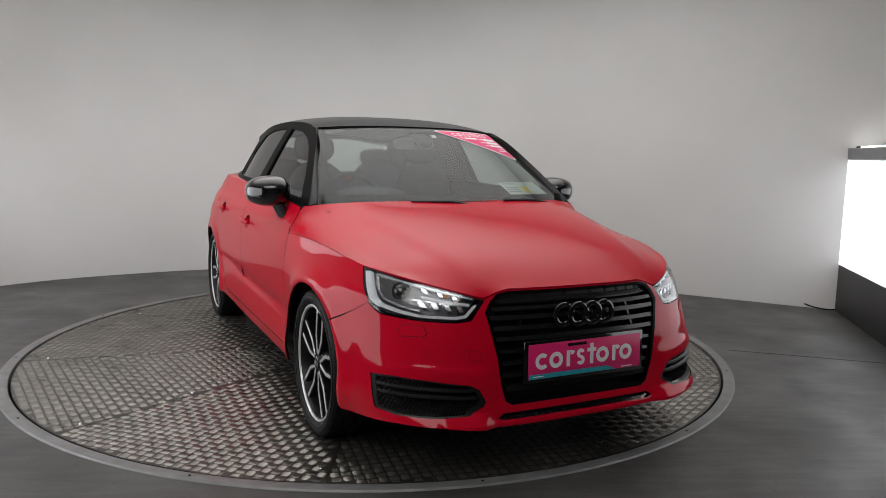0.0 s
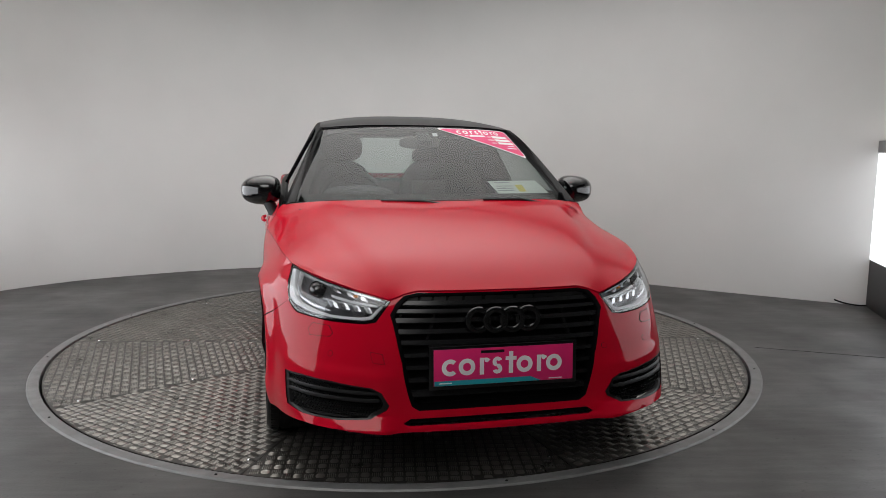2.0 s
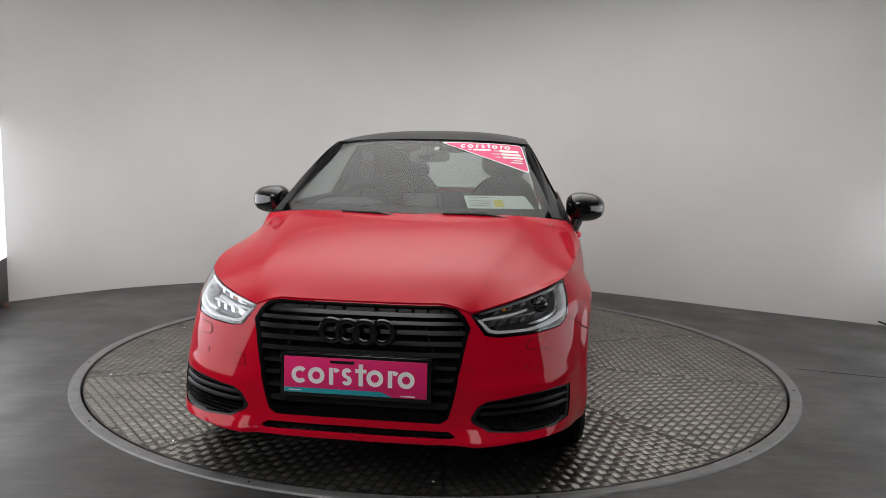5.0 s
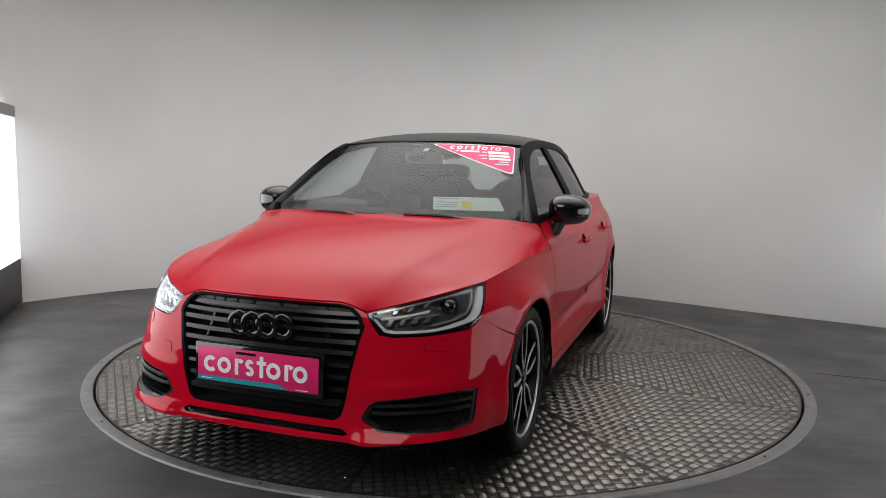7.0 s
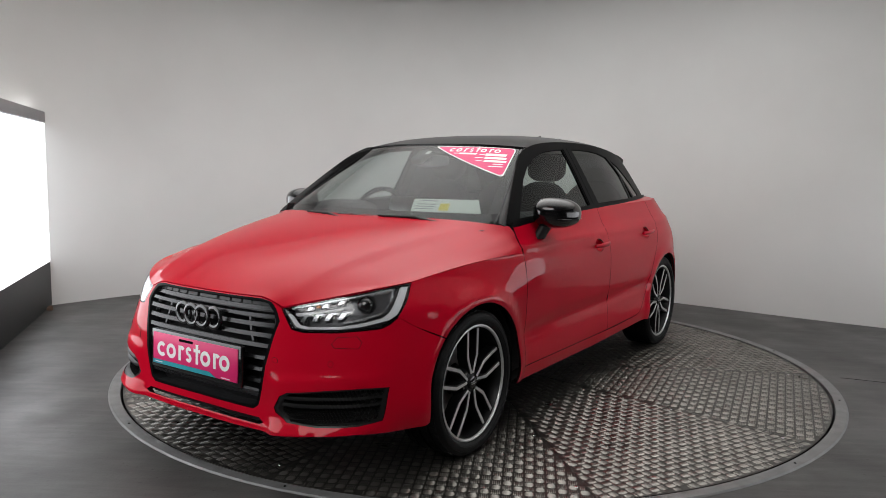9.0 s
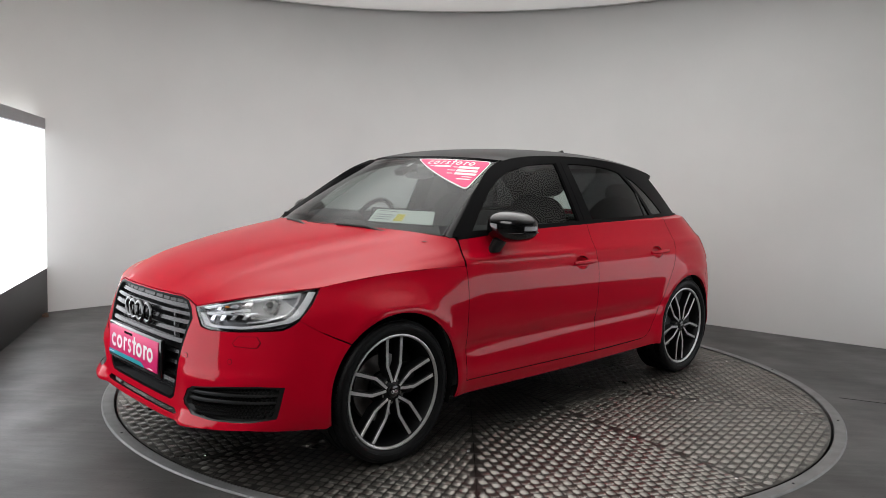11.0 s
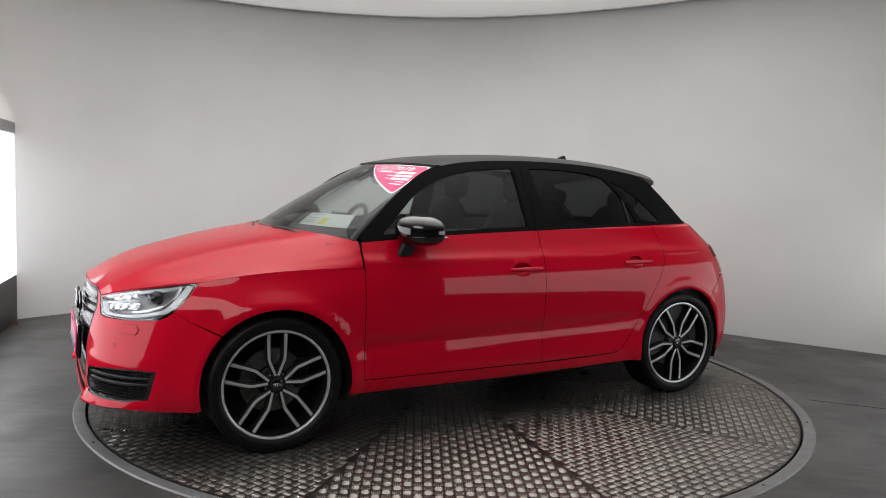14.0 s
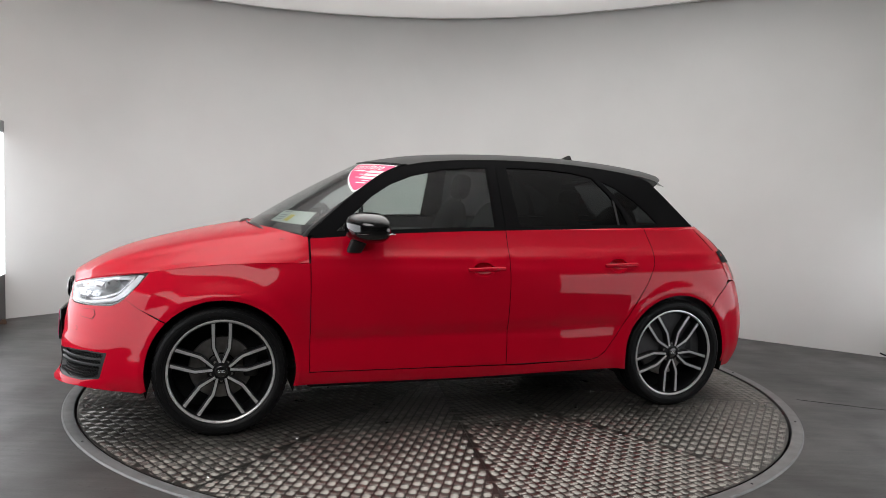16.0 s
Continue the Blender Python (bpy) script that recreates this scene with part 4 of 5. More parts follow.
def build_front_details():
    loop = GRILLE + NEG(GRILLE)
    fill("grille_back", loop, lifted(front_point, 0.055), DARK, car, "dark grille backing", step=(3, 0.04))
    fill("grille_frame", loop, front_point, MATT_BLACK, car, "black grille frame", holes=[shrink(loop, 0.945, 0.955)], step=(1.6, 0.022), lift=-0.001, thick=0.05)
    # crossbars
    for z, d, h in ((0.664, 0.008, 0.007), (0.638, 0.0, 0.006), (0.606, 0.0, 0.0075), (0.568, 0.0, 0.0075), (0.530, 0.0, 0.0075), (0.484, 0.004, 0.006), (0.440, 0.004, 0.006), (0.394, 0.004, 0.006), (0.346, 0.0, 0.009)):
        w = half_width(z) * 0.95
        bar = [(w, z - h), (w, z + h)] + [(a, z + h) for a in np.linspace(w, -w, 12)[1:-1]] + [(-w, z + h), (-w, z - h)]
        fill("grille_bar", bar, sloped(0.006 + d, z - h), GRILLE_BLACK, car, step=(2.0, 0.008), thick=0.035)
    for z in (0.622, 0.587, 0.549):
        for a in (-26, -17, -9.5, 9.5, 17, 26):
            fill("grille_web", [(a - 0.28, z - 0.018), (a + 0.28, z - 0.018), (a + 0.28, z + 0.018), (a - 0.28, z + 0.018)], lifted(front_point, 0.028), GRILLE_BLACK, car, step=(1, 0.03), thick=0.02)
    # upper row of small dashes
    for k in range(-7, 8):
        fill("grille_dash", [(k * 3.0 - 1.2, 0.672), (k * 3.0 + 1.2, 0.672), (k * 3.0 + 1.2, 0.684), (k * 3.0 - 1.2, 0.684)], lifted(front_point, 0.02), TRIM_BLACK, car, step=(1.5, 0.03), thick=0.02)
    # four plain linked rings
    emblem = None
    for k in range(4):
        y = (k - 1.5) * 0.061
        bm = bmesh.new()
        prof = [(0.0375 + 0.0105 * math.cos(t) * 1.0, 0.007 * math.sin(t)) for t in np.linspace(0, 2 * math.pi, 11)]
        lathe(prof, 40, "y", bm)
        x = 1.992 - 0.035 * (abs(y) / 0.1) ** 2 * 0.3
        r = part("ring", bm, GLOSS_BLACK, car if emblem is None else emblem, "black emblem of four plain rings" if emblem is None else "")
        r.matrix_basis = (AT @ pose(x, y, 0.607, 0, 0, -90)) if emblem is None else emblem.matrix_basis.inverted() @ AT @ pose(x, y, 0.607, 0, 0, -90)
        if emblem is None:
            emblem = r
            r.name = "emblem"
    # number plate holder with a dealer's plate
    holder = part("plate_holder", box_bm(0.02, 0.545, 0.158, (0, 0, 0), 0.006), GLOSS_BLACK, car, "black plate holder", at=AT @ pose(1.997, 0, 0.446, 0, -2, 0))
    part("plate", box_bm(0.004, 0.512, 0.128, (0.0125, 0, 0.002), 0.001), PINK, holder, "pink dealer plate with white plain shapes")
    bm = bmesh.new()
    vs = [bm.verts.new(p) for p in ((0.0152, -0.254, -0.061), (0.0152, 0.135, -0.061), (0.0152, 0.095, -0.044), (0.0152, -0.254, -0.044))]
    bm.faces.new(vs)
    r = bmesh.ops.extrude_face_region(bm, geom=bm.faces[:])
    bmesh.ops.translate(bm, vec=(0.0008, 0, 0), verts=[v for v in r["geom"] if isinstance(v, bmesh.types.BMVert)])
    bmesh.ops.recalc_face_normals(bm, faces=bm.faces)
    part("stripe", bm, TEAL, holder, "teal stripe", smooth=False)
    word_shapes(holder, lambda u, v: (0.0155, u, v), -0.226, 0.002, 0.446, 0.060)
    part("small_bar", box_bm(0.0012, 0.085, 0.010, (0.0153, -0.045, 0.053)), GLOSS_BLACK, holder, smooth=False)
    part("small_bar", box_bm(0.0012, 0.050, 0.0035, (0.0153, 0.190, -0.055)), WHITE, holder, smooth=False)
    part("small_bar", box_bm(0.0012, 0.045, 0.003, (0.0166, -0.215, -0.0525)), WHITE, holder, smooth=False)
    # side intakes
    for sg in (1, -1):
        poly = INTAKE if sg == 1 else NEG(INTAKE)
        fill("intake_back", poly, lifted(front_point, 0.035), DARK, car, step=(2, 0.03))
        fill("intake_frame", poly, front_point, TRIM_BLACK, car, "black plastic side intake", holes=[shrink(poly, 0.93, 0.90)], step=(1.5, 0.02), lift=-0.004, thick=0.04)
        for dz, h in ((0.030, 0.0036), (0.003, 0.0036)):
            pts = []
            for y in np.linspace(0.44, 0.744, 9):
                zc = np.interp(y, [0.42, 0.47, 0.58, 0.70, 0.77], [0.325, 0.322, 0.328, 0.332, 0.334]) + dz
                pts.append((psi_of_y(y, zc), zc))
            band = [(a, z - h) for a, z in pts] + [(a, z + h) for a, z in pts[::-1]]
            band = band if sg == 1 else NEG(band)
            fill("intake_fin", band, lifted(front_point, 0.006), TRIM_BLACK, car, step=(1.5, 0.01), thick=0.03)
        vs, fs = [], []
        for i in range(30):
            for j in range(9):
                y = 0.43 + 0.0112 * i + (0.0056 if j % 2 else 0)
                zc = np.interp(y, [0.42, 0.47, 0.58, 0.70, 0.77], [0.325, 0.322, 0.328, 0.332, 0.334]) - 0.052 + 0.0128 * j
                if y > 0.740:
                    continue
                p = front_point(psi_of_y(sg * y, zc), zc) - np.array([0.026, 0, 0])
                n0 = len(vs)
                for a in range(6):
                    t = a * math.pi / 3
                    for rr, dx in ((0.0062, 0.0), (0.0045, 0.004), (0.0038, -0.004)):
                        vs.append((p[0] + dx, p[1] + rr * math.sin(t) * 0.9, p[2] + rr * math.cos(t)))
                for a in range(6):
                    b = (a + 1) % 6
                    for q in (0, 1):
                        f = (n0 + 3 * a + q, n0 + 3 * b + q, n0 + 3 * b + q + 1, n0 + 3 * a + q + 1)
                        fs.append(f)
        tagged(from_data("intake_mesh", vs, fs, TRIM_BLACK, car, "black honeycomb mesh", smooth=False, at=AT), kind="stuff")
    fill("lower_slot", SLOT + NEG(SLOT), lifted(front_point, 0.03), DARK, car, step=(2, 0.02))
    # washer lids, tow-eye lid, parking sensors
    for sg in (1, -1):
        fx = (lambda l: l) if sg == 1 else NEG
        lid = [P(0.60, 0.578), P(0.655, 0.580), P(0.672, 0.558), P(0.668, 0.536), P(0.600, 0.540), P(0.588, 0.553)]
        fill("lid_gap", fx(lid), front_point, DARK, car, step=(1.5, 0.02), lift=0.0008, thick=0.001)
        fill("washer_lid", fx(shrink(lid, 0.95, 0.92)), front_point, RED, car, step=(1.2, 0.012), lift=0.0022, thick=0.002)
        for y, z in ((0.60, 0.485), (0.40, 0.485)) if sg == 1 else ((0.60, 0.485),):
            pts = [(psi_of_y(y, z) + 0.95 * math.cos(t), z + 0.0105 * math.sin(t)) for t in np.linspace(0, 2 * math.pi, 17)[:-1]]
            fill("sensor_gap", fx(pts), front_point, DARK, car, step=(1, 0.02), lift=0.0006, thick=0.001)
            fill("parking_sensor", fx(shrink(pts, 0.86)), front_point, RED, car, step=(1, 0.02), lift=0.0014, thick=0.001)
    lid = [P(-0.468, 0.500), P(-0.425, 0.492), P(-0.418, 0.455), P(-0.460, 0.462)][::-1]
    fill("lid_gap", lid, front_point, DARK, car, step=(1.5, 0.02), lift=0.0008, thick=0.001)
    fill("tow_eye_lid", shrink(lid, 0.93), front_point, RED, car, step=(1.2, 0.012), lift=0.0022, thick=0.002)


def flat_ring(bm, place, cu, cv, r, w, a0=0.0, a1=360.0, n=28, thick=0.0012, oval=1.0):
    """A flat ring or arc laid on a plate."""
    pr = []
    for i in range(n + 1):
        t = radians(a0 + (a1 - a0) * i / n)
        pr.append([bm.verts.new(place(cu + rr * oval * math.cos(t), cv + rr * math.sin(t))) for rr in (r, r - w)])
    for a, b in zip(pr, pr[1:]):
        bm.faces.new((a[0], b[0], b[1], a[1]))


def word_shapes(parent, place, u0, v0, width, h, at=None):
    """The dealer's mark as plain shapes: a row of rings, arcs and bars."""
    k = width / 8.0
    w = h * 0.26
    r = h * 0.5

    def bar(bm, ua, va, ub, vb):
        bm.faces.new([bm.verts.new(place(*p)) for p in ((ua, va), (ub, va), (ub, vb), (ua, vb))])

    u = u0 + k * 0.5
    for kind in ("arc", "ring", "stem", "wave", "cross", "ring", "stem", "ring"):
        bm = bmesh.new()
        if kind in ("ring", "arc"):
            flat_ring(bm, place, u, v0, r, w, 45 if kind == "arc" else 0, 315 if kind == "arc" else 360)
        elif kind == "stem":
            bar(bm, u - w * 0.9, v0 - r, u + w * 0.1, v0 + r)
            flat_ring(bm, place, u + w * 0.45, v0 + r * 0.25, r * 0.75, w, 40, 106, 10)
        elif kind == "wave":
            flat_ring(bm, place, u, v0 + r * 0.45, r * 0.6, w * 0.9, 20, 260, 14)
            flat_ring(bm, place, u, v0 - r * 0.4, r * 0.6, w * 0.9, -160, 100, 14)
        else:
            bar(bm, u - w * 0.5, v0 - r, u + w * 0.5, v0 + r * 1.6)
            bar(bm, u - w * 1.3, v0 + r * 0.55, u - w * 0.5, v0 + r * 1.0)
            bar(bm, u + w * 0.5, v0 + r * 0.55, u + w * 1.3, v0 + r * 1.0)
        bmesh.ops.recalc_face_normals(bm, faces=bm.faces)
        part("mark", bm, WHITE, parent, smooth=False, at=at)
        u += k * (0.9 if kind in ("stem", "cross", "wave") else 1.08)


build_front_details()

HEAD = [P(0.395, 0.671), P(0.46, 0.688), P(0.55, 0.7105), P(0.65, 0.735), PX(1.64, 0.746), PX(1.562, 0.756), PX(1.60, 0.702), PX(1.655, 0.642), PX(1.69, 0.620), PX(1.72, 0.606), P(0.60, 0.596), P(0.49, 0.594), P(0.452, 0.602), P(0.406, 0.655)]


def build_headlight(sg):
    fx = (lambda l: l) if sg == 1 else NEG
    lamp = fill("headlight", fx(HEAD), lifted(front_point, 0.055), LAMP_INNER, car, "headlight with dark inside, chrome blades and silver light guide", step=(2, 0.025))
    I = Matrix.Identity(4)

    def piece(name, pts, deep, material, label="", thick=0.015):
        return fill(name, fx(pts), lifted(front_point, deep), material, lamp, label, step=(1.4, 0.012), thick=thick, at=I)

    # black housing wall along the rim
    fill("housing", fx(HEAD), front_point, GLOSS_BLACK, lamp, holes=[shrink(fx(HEAD), 0.970, 0.935)], step=(1.6, 0.02), lift=-0.003, thick=0.06, at=I)
    # light guide: along the base and up the outer side, in two steps
    low = [PX(1.582, 0.742), PX(1.612, 0.706), PX(1.662, 0.650), PX(1.695, 0.631), P(0.66, 0.613), P(0.60, 0.604), P(0.49, 0.602), P(0.458, 0.608), P(0.418, 0.650)]
    up = [P(0.427, 0.652), P(0.463, 0.617), P(0.495, 0.611), P(0.60, 0.613), P(0.655, 0.624), PX(1.712, 0.640), PX(1.682, 0.660), PX(1.634, 0.712), PX(1.606, 0.744)]
    piece("light_guide", low + up, 0.006, LAMP_WHITE, "silver-white light guide", 0.02)
    rim_in = [PX(1.640, 0.738), PX(1.664, 0.700), PX(1.706, 0.662), P(0.652, 0.640), P(0.600, 0.628), P(0.600, 0.622), P(0.655, 0.632), PX(1.716, 0.654), PX(1.674, 0.694), PX(1.648, 0.738)]
    piece("inner_edge", rim_in, 0.018, SILVER, "silver inner edge")
    # bezel along the top
    piece("bezel", [P(0.425, 0.677), P(0.55, 0.706), P(0.64, 0.729), P(0.69, 0.739), P(0.69, 0.729), P(0.64, 0.720), P(0.55, 0.698), P(0.425, 0.668)], 0.010, SILVER, "silver bezel", 0.02)
    # long blade between the two rows of lamps
    piece("blade", [P(0.440, 0.654), P(0.52, 0.664), P(0.588, 0.678), P(0.588, 0.670), P(0.52, 0.656), P(0.440, 0.646)], 0.016, LAMP_WHITE, "pale grey blade", 0.03)
    # slanted chrome ribs above and below it
    for y in (0.474, 0.520, 0.566):
        z = 0.664 + 0.25 * (y - 0.474)
        piece("upper_rib", [P(y, z), P(y + 0.013, z + 0.003), P(y + 0.019, z + 0.031), P(y + 0.006, z + 0.028)], 0.020, CHROME, "chrome rib", 0.03)
    for y in (0.462, 0.502, 0.542, 0.582):
        z = 0.624 + 0.10 * (y - 0.462)
        piece("lower_rib", [P(y - 0.004, z), P(y + 0.011, z), P(y + 0.020, z + 0.026), P(y + 0.005, z + 0.024)], 0.020, CHROME, "chrome rib", 0.03)
        piece("step_edge", [P(y + 0.005, z + 0.019), P(y + 0.034, z + 0.023), P(y + 0.034, z + 0.029), P(y + 0.005, z + 0.025)], 0.018, SILVER, "", 0.03)
    # projector lens in its dark bowl
    c = front_point(psi_of_y(sg * 0.632, 0.682), 0.682) - np.array([0.045, 0, 0])
    bm = lathe([(0.001, -0.030), (0.018, -0.026), (0.028, -0.014), (0.031, 0.0), (0.036, 0.0), (0.038, 0.02)], 32, "y")
    part("projector_lens", bm, GLOSS_BLACK, lamp, "dark projector lens", at=pose(*c, 0, 0, 90 + sg * 25))
    p = front_point(psi_of_y(sg * 0.505, 0.678), 0.678) - np.array([0.026, 0, 0])
    part("indicator_bulb", box_bm(0.01, 0.016, 0.010, (0, 0, 0), 0.003), AMBER, lamp, "amber indicator bulb", at=pose(*p, 0, 0, sg * 25))
    fill("lens_cover", fx(HEAD), front_point, GLASS_LAMP, lamp, "clear headlight cover", step=(1.6, 0.02), lift=0.0005, thick=0.001, at=I)


for sg in (1, -1):
    build_headlight(sg)


# ---- car: wheels ----
def prism(points, half, y0, y1, y0e=None, y1e=None):
    """A bar along a bent line in the wheel's plane, from depth y0 to y1."""
    bm = bmesh.new()
    pts = [Vector((p[0], p[1])) for p in points]
    prev = []
    for i, p in enumerate(pts):
        d = (pts[min(i + 1, len(pts) - 1)] - pts[max(i - 1, 0)]).normalized()
        n = Vector((-d.y, d.x)) * half[i]
        ring = [bm.verts.new((p.x + n.x * s, y, p.y + n.y * s)) for s, y in ((1, y1 - 0.003), (0.75, y1), (-0.75, y1), (-1, y1 - 0.003), (-0.8, y0), (0.8, y0))]
        if prev:
            for k in range(6):
                bm.faces.new((prev[k], prev[(k + 1) % 6], ring[(k + 1) % 6], ring[k]))
        else:
            bm.faces.new(ring)
        prev = ring
    bm.faces.new(prev[::-1])
    bmesh.ops.recalc_face_normals(bm, faces=bm.faces)
    return bm


def build_wheel(at, turn):
    """Wheel with its outer face towards +y."""
    rim = part("wheel", lathe([(0.226, -0.10), (0.224, 0.02), (0.229, 0.075), (0.233, 0.083)], 72), RIM_DARK, car, "alloy wheel with five pairs of machined spokes", at=at)
    part("rim_lip", lathe([(0.234, 0.080), (0.236, 0.0875), (0.241, 0.0905), (0.246, 0.0895), (0.248, 0.083), (0.246, 0.076), (0.234, 0.074)], 96), RIM_GREY, rim, "bright machined rim lip")
    tp = [(0.245, 0.070), (0.246, 0.092), (0.250, 0.100), (0.257, 0.1065), (0.266, 0.1115), (0.281, 0.112), (0.293, 0.108), (0.3015, 0.098), (0.3055, 0.082), (0.3065, 0.060), (0.3065, 0.0575), (0.300, 0.057), (0.300, 0.050), (0.3068, 0.0495), (0.3070, 0.006), (0.300, 0.005), (0.300, -0.005), (0.3070, -0.006), (0.3068, -0.0495), (0.300, -0.050), (0.300, -0.057), (0.3060, -0.058), (0.3015, -0.098), (0.288, -0.110), (0.262, -0.112), (0.248, -0.095), (0.245, -0.08)]
    tp = [(r, y * 0.93 if y < 0.09 else 0.0837 + (y - 0.09) * 0.75) for r, y in tp]
    tyre = part("tyre", lathe(tp, 96), RUBBER, rim, "black low-profile tyre")
    # shoulder blocks of the tread
    sh = bmesh.new()
    for i in range(60):
        box_bm(0.022, 0.026, 0.004, (0, 0.072, 0.3045), 0.001, sh, 1) if i == 0 else None
    one = [v.co.copy() for v in sh.verts]
    quads = [[v.index for v in f.verts] for f in sh.faces]
    sh.free()
    vs, fs = [], []
    for i in range(60):
        m = Matrix.Rotation(2 * math.pi * i / 60, 3, "Y")
        for sd in (1, -1):
            n0 = len(vs)
            vs += [tuple(m @ Vector((c.x, c.y * sd, c.z))) for c in one]
            fs += [[n0 + k for k in (f if sd == 1 else f[::-1])] for f in quads]
    tagged(from_data("tyre_tread", vs, fs, RUBBER, rim, smooth=False), kind="stuff")
    for r in (0.265, 0.287):
        part("sidewall_rib", lathe([(r - 0.0012, 0.0960), (r, 0.1012), (r + 0.0012, 0.0960)], 72), RUBBER, rim)
    for k in range(5):
        a = radians(turn + 72 * k)
        u, v = Vector((math.cos(a), math.sin(a))), Vector((-math.sin(a), math.cos(a)))
        for s in (1, -1):
            line = [u * 0.040 + v * s * 0.006, u * 0.076 + v * s * 0.0215, u * 0.108 + v * s * 0.0345, u * 0.114 + v * s * 0.0360, u * 0.16 + v * s * 0.0375, u * 0.205 + v * s * 0.0385, u * 0.238 + v * s * 0.0385]
            line = [(p.x, p.y) for p in line]
            sp = part("spoke", prism(line, [0.010, 0.0105, 0.011, 0.011, 0.011, 0.0115, 0.0125], 0.026, 0.0745), RIM_DARK, rim)
            part("spoke_face", prism(line, [0.0062, 0.0068, 0.0074, 0.0074, 0.0074, 0.0078, 0.0088], 0.071, 0.0765), RIM_GREY, rim, "machined grey spoke face")
    part("hub", lathe([(0.001, 0.078), (0.026, 0.078), (0.0285, 0.0755), (0.030, 0.070), (0.056, 0.064), (0.066, 0.05), (0.066, 0.0), (0.001, 0.0)], 40), RIM_DARK, rim)
    part("hub_cap", lathe([(0.001, 0.0825), (0.022, 0.0815), (0.0262, 0.079), (0.0268, 0.074)], 32), GLOSS_BLACK, rim, "black hub cap with plain rings")
    for k in range(4):
        b = lathe([(0.0052 + 0.0012 * math.cos(t), 0.0008 * math.sin(t)) for t in np.linspace(0, 2 * math.pi, 7)], 16)
        part("cap_ring", b, CHROME, rim, at=pose((k - 1.5) * 0.0075, 0.0828, 0.0))
    for k in range(5):
        a = radians(turn + 36 + 72 * k)
        b = lathe([(0.001, 0.062), (0.007, 0.062), (0.0085, 0.060), (0.0085, 0.045)], 6)
        part("wheel_bolt", b, STEEL, rim, at=pose(0.048 * math.cos(a), 0.004, 0.048 * math.sin(a)))
    part("brake_disc", lathe([(0.07, -0.012), (0.145, -0.012), (0.148, -0.018), (0.148, -0.032), (0.07, -0.034)], 60), STEEL, rim, "brake disc")
    part("brake_caliper", box_bm(0.07, 0.07, 0.13, (-0.135, -0.01, 0.02), 0.015), RIM_DARK, rim)
    part("dish", lathe([(0.001, -0.06), (0.225, -0.06), (0.225, -0.07)], 48), DARK, rim)
    return rim


WY = 0.730
for x, top in ((AXLE, 90), (-AXLE, 54)):
    build_wheel(AT @ pose(x, WY, 0.302), top)
    build_wheel(AT @ pose(x, -WY, 0.302, 0, 0, 180), top + 10)

# wheel wells and the dark underside
for x in (AXLE, -AXLE):
    for s in (1, -1):
        bm = bmesh.new()
        cols = []
        for t in np.linspace(-0.35, math.pi + 0.35, 28):
            cols.append([bm.verts.new((0.352 * math.cos(t), y, 0.352 * math.sin(t))) for y in (0.0, 0.36)])
        for a, b in zip(cols, cols[1:]):
            bm.faces.new((a[0], a[1], b[1], b[0]))
        bm.faces.new([c[0] for c in cols])
        part("wheel_liner", bm, DARK, car, "black wheel-arch liner", at=AT @ pose(x, s * 0.445, 0.307) @ pose(0, 0, 0, 0, 0, 0 if s > 0 else 180))
part("underbody", box_bm(1.66, 1.50, 0.10, (0, 0, 0.235), 0.02), DARK, car, at=AT)
part("underbody", box_bm(3.3, 0.86, 0.12, (0.0, 0, 0.24), 0.02), DARK, car, at=AT)
part("engine_bay", box_bm(0.86, 0.86, 0.42, (1.42, 0, 0.45), 0.03), DARK, car, at=AT)
part("front_undertray", box_bm(0.30, 1.05, 0.03, (1.72, 0, 0.225), 0.01), DARK, car, at=AT)


# ---- car: mirrors, handles, wipers ----
def sup(c, r, e=2.6, nu=24, nv=16):
    """A rounded box-like ball."""
    bm = bmesh.new()
    sg = lambda a, p: math.copysign(abs(a) ** p, a)
    rows = []
    for i in range(nv + 1):
        t = -math.pi / 2 + math.pi * i / nv
        rows.append([bm.verts.new((c[0] + r[0] * sg(math.cos(t), 2 / e) * sg(math.cos(a), 2 / e), c[1] + r[1] * sg(math.cos(t), 2 / e) * sg(math.sin(a), 2 / e), c[2] + r[2] * sg(math.sin(t), 2 / e))) for a in [2 * math.pi * k / nu for k in range(nu)]])
    for a, b in zip(rows, rows[1:]):
        for k in range(nu):
            bm.faces.new((a[k], a[(k + 1) % nu], b[(k + 1) % nu], b[k]))
    bmesh.ops.remove_doubles(bm, verts=bm.verts, dist=1e-4)
    bmesh.ops.recalc_face_normals(bm, faces=bm.faces)
    return bm


